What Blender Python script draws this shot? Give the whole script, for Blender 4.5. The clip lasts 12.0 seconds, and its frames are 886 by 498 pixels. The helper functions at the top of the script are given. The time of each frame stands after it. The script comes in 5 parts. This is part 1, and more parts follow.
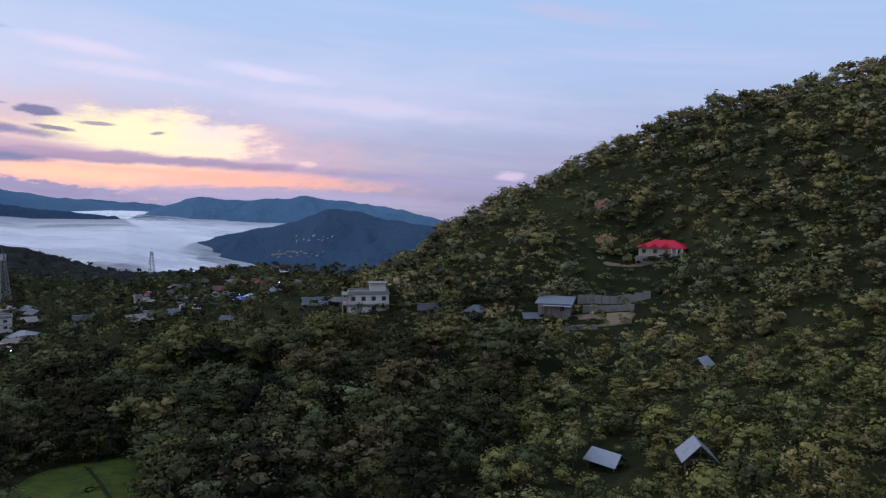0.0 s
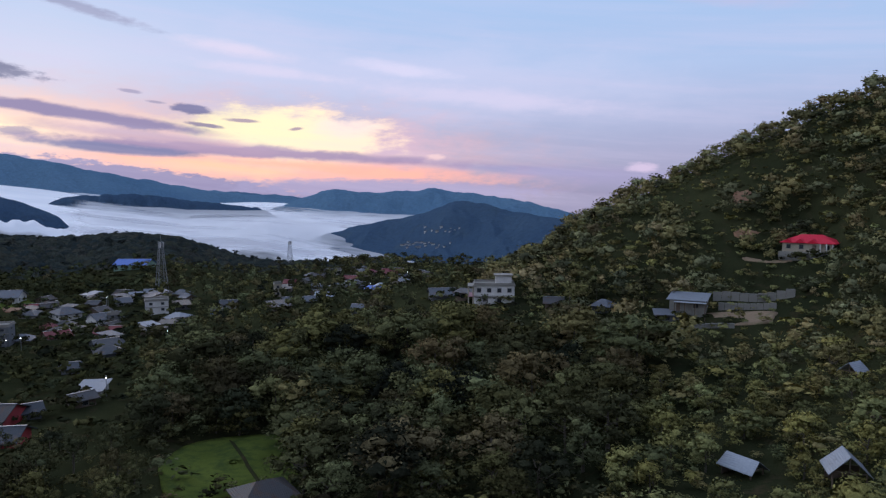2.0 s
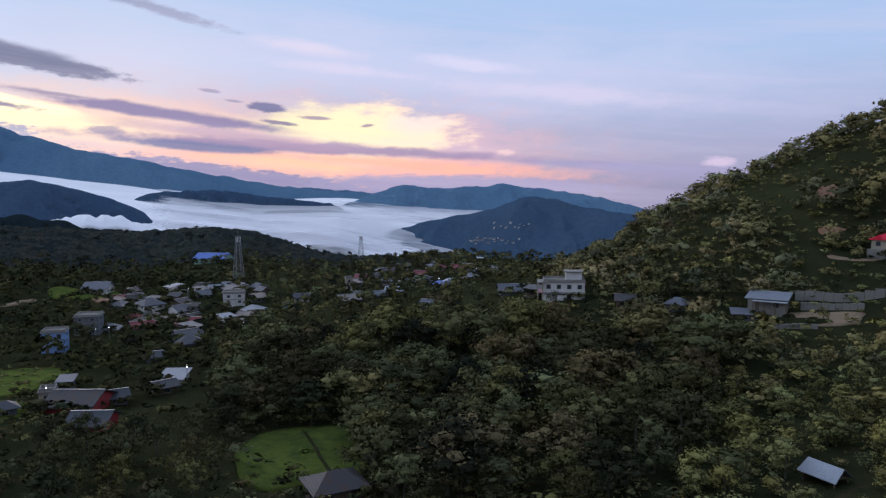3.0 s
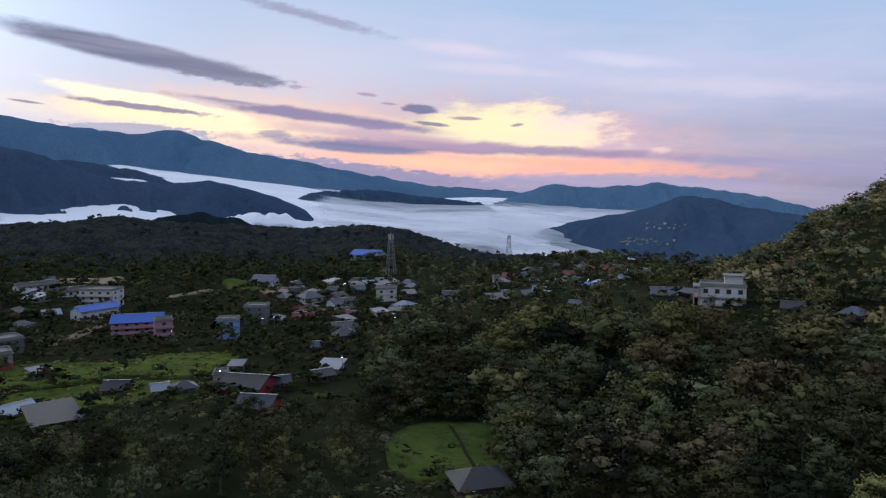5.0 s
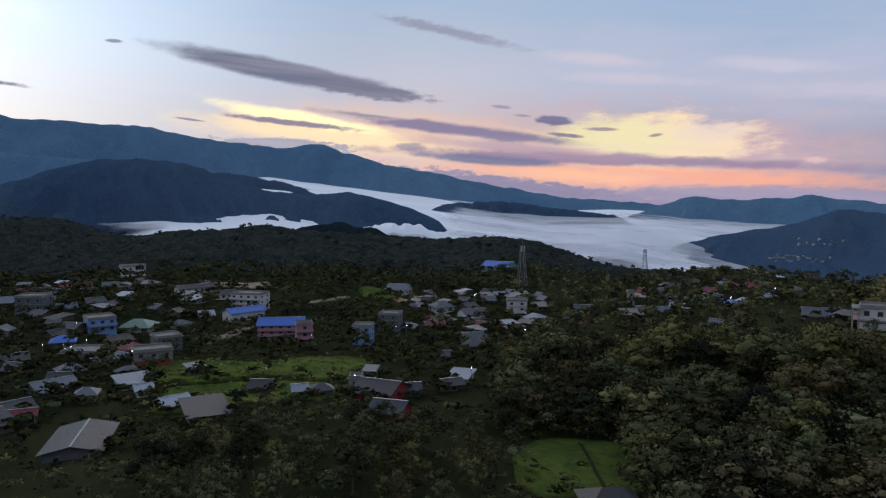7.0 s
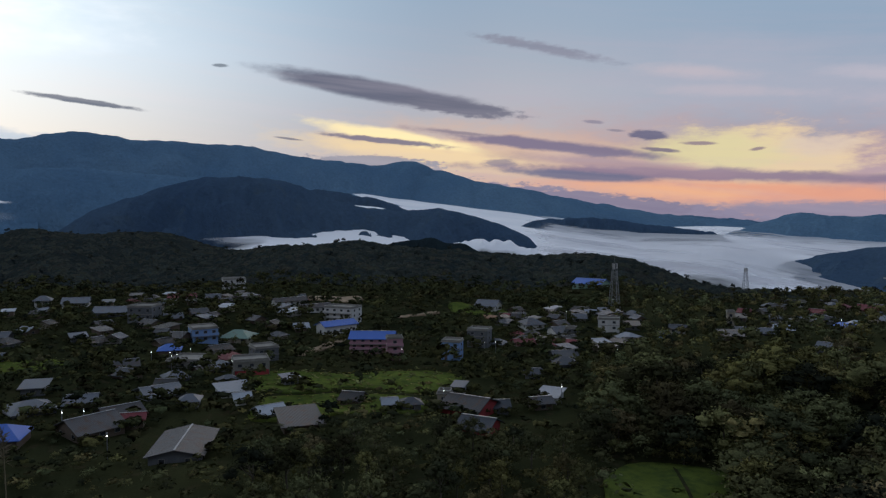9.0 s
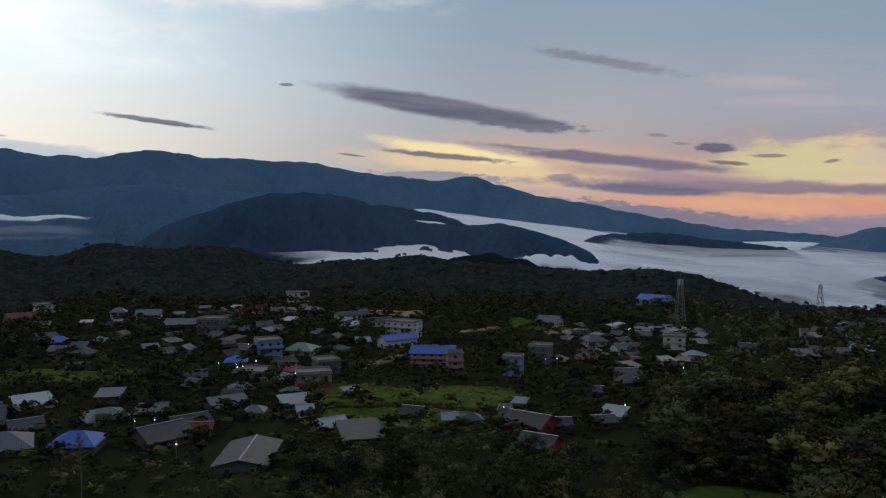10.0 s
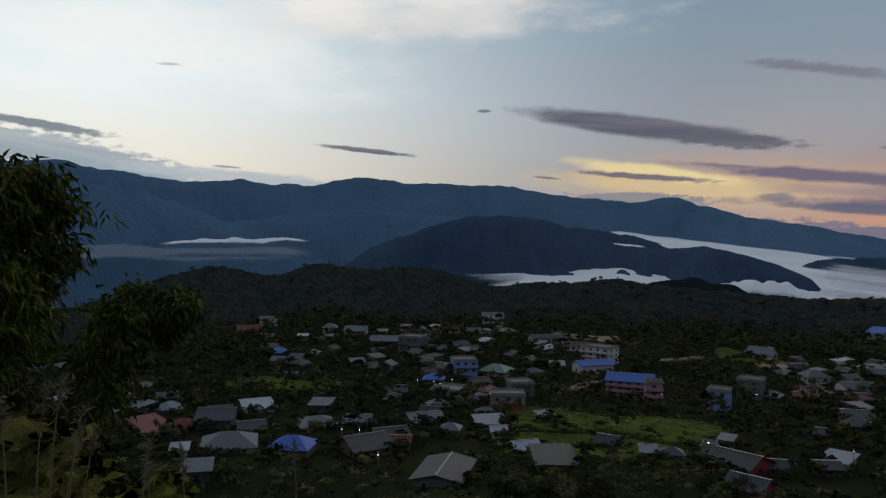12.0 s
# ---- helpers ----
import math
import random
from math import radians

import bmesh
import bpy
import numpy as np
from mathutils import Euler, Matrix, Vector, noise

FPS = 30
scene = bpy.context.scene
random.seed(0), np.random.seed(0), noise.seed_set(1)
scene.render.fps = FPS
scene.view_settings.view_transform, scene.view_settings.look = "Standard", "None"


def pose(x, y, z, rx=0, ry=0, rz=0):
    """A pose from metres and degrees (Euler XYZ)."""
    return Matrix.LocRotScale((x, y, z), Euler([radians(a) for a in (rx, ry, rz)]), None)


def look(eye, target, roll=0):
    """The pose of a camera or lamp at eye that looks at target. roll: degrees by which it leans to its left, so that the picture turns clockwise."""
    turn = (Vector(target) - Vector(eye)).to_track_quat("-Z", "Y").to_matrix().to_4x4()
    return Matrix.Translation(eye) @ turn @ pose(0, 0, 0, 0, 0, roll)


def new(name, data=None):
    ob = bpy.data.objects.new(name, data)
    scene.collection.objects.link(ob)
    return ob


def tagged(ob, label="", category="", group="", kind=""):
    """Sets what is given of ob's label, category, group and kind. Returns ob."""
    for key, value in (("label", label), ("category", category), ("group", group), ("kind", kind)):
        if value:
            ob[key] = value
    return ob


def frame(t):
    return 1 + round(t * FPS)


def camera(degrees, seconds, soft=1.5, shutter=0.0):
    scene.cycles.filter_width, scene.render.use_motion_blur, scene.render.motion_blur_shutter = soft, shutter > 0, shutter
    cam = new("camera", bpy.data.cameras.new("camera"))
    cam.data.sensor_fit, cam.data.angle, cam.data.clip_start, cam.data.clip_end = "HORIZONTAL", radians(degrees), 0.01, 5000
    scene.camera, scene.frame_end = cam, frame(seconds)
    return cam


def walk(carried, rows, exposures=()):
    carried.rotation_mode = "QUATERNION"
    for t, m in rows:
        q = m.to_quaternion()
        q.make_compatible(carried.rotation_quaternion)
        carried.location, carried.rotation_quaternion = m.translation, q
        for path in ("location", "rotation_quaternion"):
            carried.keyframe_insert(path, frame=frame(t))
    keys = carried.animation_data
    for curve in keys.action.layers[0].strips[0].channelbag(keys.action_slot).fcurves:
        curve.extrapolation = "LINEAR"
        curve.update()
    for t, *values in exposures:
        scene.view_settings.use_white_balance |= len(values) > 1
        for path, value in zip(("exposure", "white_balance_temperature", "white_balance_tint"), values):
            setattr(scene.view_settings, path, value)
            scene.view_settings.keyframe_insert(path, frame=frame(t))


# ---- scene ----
# The camera stands on a hillside and turns to its left.
EYE = 60.0
cam = camera(63.75, 12.0, 1.25)
ROWS = [
    (0, 86.1, -0.1, 0.01), (0.5, 85.87, -0.2, 2.42), (1, 85.66, -0.21, 5.13), (1.5, 85.51, -0.14, 7.66),
    (2, 85.45, -0.03, 10.15), (2.5, 85.26, 0.01, 12.86), (3, 85.1, 0.11, 15.71), (3.2, 85.03, 0.12, 16.64),
    (4.8, 84.93, 0.23, 25.91), (5, 85.08, 0.23, 27.6), (5.5, 85.66, 0.25, 30.88), (6, 86.21, 0.24, 33.91),
    (6.5, 86.28, 0.33, 36.24), (6.7, 86.14, 0.19, 37.13), (8.3, 86.75, -0.04, 42.08), (8.5, 86.86, -0.02, 43.16),
    (9, 87.33, -0.03, 45.4), (9.5, 88.03, -0.0, 46.47), (10, 88.53, 0.0, 50.27), (10.5, 88.99, 0.09, 54.7),
    (11, 89.36, -0.06, 59.05), (11.5, 89.87, -0.18, 62.72), (12, 90.31, -0.33, 65.84),
]
EXPOSURES = [(0, 0.0, 5700, 14), (3, 0.0, 5750, 13), (5.5, -0.1, 5850, 11), (6.5, -0.25, 5950, 10), (8.5, -0.52, 6100, 8), (10, -0.82, 6300, 6), (12, -1.08, 6400, 5)]
walk(cam, [(t, pose(0.12, 0.05, EYE, rx, ry, rz)) for t, rx, ry, rz in ROWS], EXPOSURES)


# ---- world: dawn sky, clouds, one weak wide sun ----
def wire(tree):
    """Short hands for building node trees."""
    def node(kind, **sets):
        n = tree.nodes.new(kind)
        for k, v in sets.items():
            setattr(n, k, v)
        return n

    def put(sock, v):
        if hasattr(v, "is_output"):
            tree.links.new(v, sock)
        elif v is not None:
            sock.default_value = v

    def calc(op, a, b=None, c=None, clamp=False):
        n = node("ShaderNodeMath", operation=op, use_clamp=clamp)
        for i, v in enumerate((a, b, c)):
            put(n.inputs[i], v)
        return n.outputs[0]

    def mix(f, a, b, how="MIX"):
        n = node("ShaderNodeMix", data_type="RGBA", blend_type=how)
        put(n.inputs[0], f)
        put(n.inputs[6], a if hasattr(a, "is_output") else (*a, 1))
        put(n.inputs[7], b if hasattr(b, "is_output") else (*b, 1))
        return n.outputs[2]

    def ramp(f, stops, smooth=False):
        n = node("ShaderNodeValToRGB")
        e = n.color_ramp.elements
        n.color_ramp.interpolation = "EASE" if smooth else "LINEAR"
        while len(e) < len(stops):
            e.new(0.5)
        for q, (p, c) in zip(e, stops):
            q.position, q.color = p, (c, c, c, 1) if isinstance(c, (int, float)) else (*c, 1)
        put(n.inputs[0], f)
        return n.outputs[0]

    def noisy(vec, scale, detail=4.0, rough=0.55, kind="ShaderNodeTexNoise"):
        n = node(kind)
        put(n.inputs["Vector"], vec)
        n.inputs["Scale"].default_value = scale
        if kind == "ShaderNodeTexNoise":
            n.inputs["Detail"].default_value, n.inputs["Roughness"].default_value = detail, rough
        return n.outputs[0]

    return node, put, calc, mix, ramp, noisy


SUN_AZ, SUN_EL = 40.0, 5.0
world = bpy.data.worlds.new("dawn")
scene.world = world
world.use_nodes = True
wt = world.node_tree
wt.nodes.clear()
node, put, calc, mix, ramp, noisy = wire(wt)
co = node("ShaderNodeTexCoord").outputs["Generated"]
sep = node("ShaderNodeSeparateXYZ")
put(sep.inputs[0], co)
az = calc("MULTIPLY", calc("ARCTAN2", calc("MULTIPLY", sep.outputs[0], -1.0), sep.outputs[1]), 57.2958)
el = calc("MULTIPLY", calc("ARCSINE", sep.outputs[2]), 57.2958)
flat = node("ShaderNodeCombineXYZ")
put(flat.inputs[0], calc("MULTIPLY", az, 0.35))
put(flat.inputs[1], el)
sky = node("ShaderNodeTexSky", sky_type="NISHITA", sun_disc=False)
sky.sun_elevation, sky.sun_rotation = radians(SUN_EL), radians(-SUN_AZ)
sky_colour = mix(1.0, sky.outputs[0], (0.10, 0.10, 0.10), "MULTIPLY")
el01 = calc("DIVIDE", el, 60.0, clamp=True)
east = ramp(el01, [(0, (0.36, 0.34, 0.47)), (0.05, (0.44, 0.43, 0.58)), (0.16, (0.50, 0.60, 0.78)), (0.35, (0.43, 0.62, 0.84)), (0.55, (0.50, 0.62, 0.80)), (1, (0.52, 0.60, 0.74))])
north = ramp(el01, [(0, (1.45, 1.2, 0.95)), (0.08, (2.1, 1.8, 1.45)), (0.2, (1.95, 2.05, 2.1)), (0.36, (1.3, 1.65, 1.85)), (0.55, (0.75, 0.88, 0.98)), (1, (0.52, 0.60, 0.74))])
west = ramp(el01, [(0, (0.60, 0.61, 0.72)), (0.3, (0.60, 0.65, 0.79)), (1, (0.52, 0.60, 0.74))])
turned = node("ShaderNodeMapRange", interpolation_type="SMOOTHSTEP")
put(turned.inputs[0], az)
turned.inputs[1].default_value, turned.inputs[2].default_value = 42.0, 94.0
away = node("ShaderNodeMapRange", interpolation_type="SMOOTHSTEP")
put(away.inputs[0], calc("ABSOLUTE", calc("SUBTRACT", az, 40.0)))
away.inputs[1].default_value, away.inputs[2].default_value = 70.0, 130.0
sky_colour = mix(0.9, sky_colour, mix(away.outputs[0], mix(turned.outputs[0], east, north), west))

warp = noisy(flat.outputs[0], 0.9, 6.0, 0.62)
warp2 = noisy(flat.outputs[0], 0.28, 5.0, 0.6)
warp_f = noisy(flat.outputs[0], 2.4, 6.0, 0.62)


def cloud(under, a, e, wa, we, slope, colour, amount, soft=0.5, rag=1.0, tex=None):
    """One cloud laid over the sky: centre, half sizes in degrees, slope in degrees per degree."""
    da = calc("SUBTRACT", az, a)
    de = calc("SUBTRACT", calc("SUBTRACT", el, e), calc("MULTIPLY", da, slope))
    r = calc("SQRT", calc("ADD", calc("POWER", calc("ABSOLUTE", calc("DIVIDE", da, wa)), 2.0), calc("POWER", calc("ABSOLUTE", calc("DIVIDE", de, we)), 2.0)))
    r = calc("ADD", r, calc("MULTIPLY", calc("SUBTRACT", tex or warp, 0.5), 2.2 * rag))
    m = node("ShaderNodeMapRange", interpolation_type="SMOOTHSTEP")
    put(m.inputs[0], r)
    m.inputs[1].default_value, m.inputs[2].default_value = 1.0 + soft, 1.0 - soft
    return mix(calc("MULTIPLY", m.outputs[0], amount), under, colour)


# pale veils, the lit bank, then the dark streaks before it: bearing, elevation, half sizes, slope, colour, amount, softness, raggedness
for args in (
    (14, 8.8, 20, 2.6, 0.05, (0.76, 0.70, 0.80), 0.45, 0.8, 1.0, warp2), (26, 10.7, 3.6, 0.4, 0.10, (0.92, 0.76, 0.80), 0.6, 0.8, 1.0), (13.7, 9.6, 3.4, 0.4, 0.13, (0.86, 0.76, 0.84), 0.6, 0.8, 1.0),
    (7, 7.4, 8.5, 0.6, 0.10, (0.84, 0.72, 0.80), 0.5, 0.8, 1.0), (24, 9.2, 4.5, 0.35, 0.08, (0.88, 0.74, 0.80), 0.5, 0.8, 1.0), (-11, 14, 5, 0.5, 0.18, (0.62, 0.55, 0.68), 0.5, 0.8, 1.0),
    (88, 15.5, 13, 3.2, 0.02, (2.1, 1.98, 1.92), 0.55, 0.7, 1.1, warp2), (67, 18.4, 13, 1.7, -0.03, (1.6, 1.48, 1.45), 0.75, 0.6, 1.3, warp2), (80, 23, 18, 4, 0.0, (2.1, 1.95, 1.9), 0.7, 0.7, 1.2, warp2),
    (26, 3.0, 17, 3.4, 0.05, (0.90, 0.50, 0.44), 0.7, 0.8, 0.6), (40, 4.2, 12, 2.2, 0.12, (1.15, 0.78, 0.56), 0.75, 0.7, 0.6), (14.5, 3.4, 4.0, 2.0, 0.0, (0.80, 0.54, 0.58), 0.7, 0.7, 1.0),
    (21.5, 4.0, 6.6, 2.3, 0.0, (1.30, 0.96, 0.60), 0.95, 0.4, 1.0), (25, 4.9, 5.0, 1.3, 0.03, (1.15, 1.0, 0.55), 0.8, 0.6, 1.0), (17.8, 5.1, 2.2, 0.7, 0.0, (1.1, 0.86, 0.72), 0.7, 0.6, 1.0),
    (47, 4.9, 9, 0.9, 0.10, (1.5, 1.10, 0.60), 0.85, 0.6, 0.6), (49.5, 6.3, 6.4, 0.55, 0.16, (1.7, 1.35, 0.72), 0.95, 0.35, 0.5),
    (22, 1.75, 14, 0.8, 0.035, (1.25, 0.55, 0.36), 0.9, 0.6, 0.8), (28, 1.9, 5, 0.5, 0.06, (1.35, 0.70, 0.40), 0.85, 0.6, 0.8),
    (3.7, 1.75, 6, 0.3, 0.06, (0.36, 0.34, 0.50), 0.7, 0.6, 0.9), (-3, 1.2, 9, 0.7, 0.05, (0.44, 0.38, 0.54), 0.5, 0.8, 0.9), (10.9, 2.8, 0.7, 0.25, 0.0, (1.05, 0.7, 0.6), 0.8, 0.5, 0.8, warp_f), (-5.4, 1.9, 1.0, 0.35, 0.0, (0.80, 0.62, 0.72), 0.8, 0.5, 0.8, warp_f),
    (26, 3.15, 16, 0.42, 0.05, (0.40, 0.29, 0.42), 0.92, 0.45, 0.8), (31, 3.9, 9, 0.45, 0.10, (0.56, 0.38, 0.46), 0.7, 0.6, 0.9),
    (36.8, 5.5, 8.6, 0.42, 0.122, (0.33, 0.27, 0.40), 0.95, 0.4, 0.75), (34.8, 3.2, 5.0, 0.36, 0.075, (0.26, 0.25, 0.38), 0.95, 0.4, 0.6), (50, 5.95, 4.8, 0.22, 0.095, (0.33, 0.28, 0.38), 0.95, 0.4, 0.7, warp_f),
    (44, 6.6, 2.6, 0.1, 0.1, (0.45, 0.36, 0.42), 0.8, 0.5, 0.6, warp_f), (57.6, 6.0, 1.0, 0.08, 0.1, (0.35, 0.32, 0.38), 0.9, 0.4, 0.4, warp_f), (41, 4.2, 1.2, 0.3, 0.0, (0.42, 0.34, 0.42), 0.8, 0.4, 0.8, warp_f),
    (29.4, 6.2, 1.4, 0.36, 0.06, (0.24, 0.22, 0.34), 0.97, 0.3, 0.6, warp_f), (28.5, 5.05, 1.3, 0.15, 0.1, (0.30, 0.24, 0.34), 0.9, 0.4, 0.6, warp_f), (25.7, 5.45, 1.25, 0.13, 0.05, (0.42, 0.30, 0.38), 0.85, 0.4, 0.6, warp_f), (21.7, 4.9, 0.55, 0.12, -0.1, (0.42, 0.3, 0.36), 0.85, 0.4, 0.6, warp_f),
    (33.6, 7.3, 0.7, 0.13, 0.1, (0.36, 0.32, 0.42), 0.8, 0.4, 0.6, warp_f), (31.8, 6.6, 0.6, 0.1, 0.1, (0.42, 0.36, 0.44), 0.8, 0.4, 0.6, warp_f),
    (30, 0.45, 15, 0.95, 0.14, (0.36, 0.31, 0.44), 0.97, 0.16, 0.75, warp_f), (14, 0.2, 12, 0.75, 0.02, (0.44, 0.38, 0.52), 0.9, 0.3, 0.6, warp_f), (50.2, 4.2, 5, 0.55, 0.06, (0.50, 0.47, 0.54), 0.95, 0.16, 0.9, warp_f),
    (94, 6.7, 9.5, 1.35, 0.14, (0.62, 0.74, 0.86), 0.95, 0.2, 0.8, warp_f), (95.5, 8.8, 4.5, 0.3, 0.1, (0.42, 0.48, 0.56), 0.95, 0.3, 0.7, warp_f), (82, 5.7, 9, 0.55, 0.06, (0.85, 0.94, 1.05), 0.9, 0.3, 0.7, warp_f), (82.8, 6.5, 1.0, 0.08, 0.05, (0.4, 0.42, 0.48), 0.9, 0.4, 0.5, warp_f),
    (50.6, 9.8, 8.4, 0.78, 0.15, (0.215, 0.22, 0.30), 0.98, 0.3, 0.35, warp), (44.2, 8.55, 4.6, 0.55, 0.13, (0.235, 0.235, 0.31), 0.97, 0.3, 0.8, warp_f),
    (37.2, 12.9, 4.4, 0.34, 0.22, (0.36, 0.36, 0.46), 0.8, 0.55, 0.9, warp_f), (40.5, 13.6, 1.6, 0.3, 0.1, (0.42, 0.42, 0.52), 0.7, 0.6, 0.9, warp_f), (72.1, 8.1, 3.6, 0.19, 0.09, (0.26, 0.28, 0.35), 0.97, 0.3, 0.5, warp_f),
    (62.6, 11.26, 0.55, 0.12, 0.0, (0.32, 0.36, 0.42), 0.9, 0.4, 0.5, warp_f), (87, 13.8, 0.8, 0.1, -0.05, (0.9, 0.95, 1.0), 0.7, 0.5, 0.5, warp_f),
):
    sky_colour = cloud(sky_colour, *args)
cirrus = node("ShaderNodeCombineXYZ")
put(cirrus.inputs[0], calc("MULTIPLY", az, 0.06))
put(cirrus.inputs[1], calc("SUBTRACT", el, calc("MULTIPLY", az, 0.09)))
streaks = ramp(noisy(cirrus.outputs[0], 0.55, 6, 0.62), [(0.46, 0.0), (0.72, 0.28)])
low_sky = node("ShaderNodeMapRange", interpolation_type="SMOOTHSTEP")
put(low_sky.inputs[0], el)
low_sky.inputs[1].default_value, low_sky.inputs[2].default_value = 24.0, 8.0
sky_colour = mix(calc("MULTIPLY", streaks, low_sky.outputs[0]), sky_colour, mix(turned.outputs[0], (0.78, 0.66, 0.76), (1.9, 1.7, 1.55)))
below = calc("GREATER_THAN", el, -2.6)
sky_colour = mix(below, (0.06, 0.07, 0.09), sky_colour)
back = node("ShaderNodeBackground")
put(back.inputs[0], sky_colour)
back.inputs[1].default_value = 1.0
put(node("ShaderNodeOutputWorld").inputs[0], back.outputs[0])

sun = new("sun", bpy.data.lights.new("sun", "SUN"))
sun.data.energy, sun.data.angle, sun.data.color = 1.0, radians(40), (1.0, 0.82, 0.66)
sun.matrix_world = look((0, 0, 0), (math.sin(radians(SUN_AZ)) * 10, -math.cos(radians(SUN_AZ)) * 10, -2.4))


# ---- materials ----
def material(name, build):
    m = bpy.data.materials.new(name)
    m.use_nodes = True
    m.node_tree.nodes.clear()
    tools = wire(m.node_tree)
    node, put = tools[0], tools[1]
    bsdf, out = node("ShaderNodeBsdfPrincipled"), node("ShaderNodeOutputMaterial")
    put(out.inputs[0], bsdf.outputs[0])
    build(bsdf, *tools)
    return m


def bump(node, put, bsdf, height, strength, distance):
    n = node("ShaderNodeBump")
    n.inputs["Strength"].default_value, n.inputs["Distance"].default_value = strength, distance
    put(n.inputs["Height"], height)
    put(bsdf.inputs["Normal"], n.outputs[0])


def leafy(name, dark, light, dry, grain=2.2, relief=0.4):
    """Foliage: every plant has its own place between dark and light, olive and brown; every leaf varies a little."""
    def build(bsdf, node, put, calc, mix, ramp, noisy):
        geo, info = node("ShaderNodeNewGeometry"), node("ShaderNodeObjectInfo")
        tint = node("ShaderNodeAttribute", attribute_name="tint")
        v = calc("FRACT", calc("ADD", tint.outputs["Fac"], info.outputs["Random"]))
        hue = calc("FRACT", calc("MULTIPLY", v, 17.3))
        c = mix(calc("MULTIPLY", v, 0.95), dark, light)
        c = mix(1.0, c, ramp(hue, [(0.0, (0.90, 1.0, 1.10)), (0.4, (1.0, 1.0, 1.0)), (0.75, (1.10, 1.03, 0.86)), (1.0, (1.14, 0.96, 0.98))]), "MULTIPLY")
        c = mix(calc("MULTIPLY", calc("GREATER_THAN", v, 0.93), 0.6), c, dry)
        c = mix(0.6, c, mix(geo.outputs["Random Per Island"], (0.5, 0.52, 0.52), (1.5, 1.48, 1.4)), "MULTIPLY")
        co = node("ShaderNodeNewGeometry").outputs["Position"]
        fine = noisy(co, grain, 5, 0.7)
        c = mix(0.75, c, mix(ramp(fine, [(0.3, 0.0), (0.72, 1.0)]), (0.45, 0.45, 0.42), (1.6, 1.6, 1.45)), "MULTIPLY")
        bump(node, put, bsdf, fine, 0.8, relief)
        put(bsdf.inputs["Base Color"], c)
        bsdf.inputs["Roughness"].default_value = 0.6
        bsdf.inputs["Specular IOR Level"].default_value = 0.0
    return material(name, build)


def plain(name, a, b, scale=1.0, rough=0.8, relief=0.2, depth=0.05, metal=0.0, stain=None):
    """A two-scale mottled surface."""
    def build(bsdf, node, put, calc, mix, ramp, noisy):
        co = node("ShaderNodeTexCoord").outputs["Object"]
        big, fine = noisy(co, 0.35 * scale, 5, 0.6), noisy(co, 4.0 * scale, 4, 0.6)
        c = mix(ramp(big, [(0.3, 0.0), (0.7, 1.0)]), a, b)
        if stain:
            c = mix(ramp(noisy(co, 0.9 * scale, 6, 0.7), [(0.52, 0.0), (0.68, 0.8)]), c, stain)
        c = mix(0.5, c, mix(fine, (0.6, 0.6, 0.6), (1.4, 1.4, 1.4)), "MULTIPLY")
        put(bsdf.inputs["Base Color"], c)
        bsdf.inputs["Roughness"].default_value, bsdf.inputs["Metallic"].default_value = rough, metal
        bump(node, put, bsdf, fine, relief, depth)
    return material(name, build)


def sheet_metal(name, a, b, rust=(0.16, 0.09, 0.06), worn=0.55):
    """Corrugated roofing: ridges run down the slope, with rust and weathering."""
    def build(bsdf, node, put, calc, mix, ramp, noisy):
        co = node("ShaderNodeTexCoord").outputs["Object"]
        info = node("ShaderNodeObjectInfo").outputs["Random"]
        wave = node("ShaderNodeTexWave", wave_type="BANDS", bands_direction="X")
        put(wave.inputs["Vector"], co)
        wave.inputs["Scale"].default_value = 1.3
        c = mix(info, a, b)
        c = mix(ramp(noisy(co, 0.6, 6, 0.7), [(worn, 0.0), (worn + 0.16, 0.85)]), c, rust)
        c = mix(0.35, c, mix(noisy(co, 3.0, 5, 0.6), (0.5, 0.5, 0.5), (1.4, 1.4, 1.4)), "MULTIPLY")
        put(bsdf.inputs["Base Color"], c)
        bsdf.inputs["Roughness"].default_value, bsdf.inputs["Metallic"].default_value = 0.58, 0.1
        bsdf.inputs["Specular IOR Level"].default_value = 0.25
        bump(node, put, bsdf, wave.outputs["Fac"], 0.5, 0.06)
    return material(name, build)


def wooded(name, a, b, c0, scale):
    """Distant forested slope; distance haze comes painted in the colours given."""
    def build(bsdf, node, put, calc, mix, ramp, noisy):
        co = node("ShaderNodeTexCoord").outputs["Object"]
        big, mid, fine = noisy(co, 0.0022 * scale, 6, 0.6), noisy(co, 0.012 * scale, 6, 0.65), noisy(co, 0.07 * scale, 4, 0.7)
        c = mix(ramp(big, [(0.35, 0.0), (0.65, 1.0)]), a, b)
        c = mix(ramp(mid, [(0.56, 0.0), (0.72, 0.5)]), c, c0)
        c = mix(0.7, c, mix(fine, (0.55, 0.55, 0.55), (1.45, 1.45, 1.45)), "MULTIPLY")
        put(bsdf.inputs["Base Color"], c)
        bsdf.inputs["Roughness"].default_value, bsdf.inputs["Specular IOR Level"].default_value = 1.0, 0.0
        bump(node, put, bsdf, fine, 1.0, 10.0 / scale)
    return material(name, build)


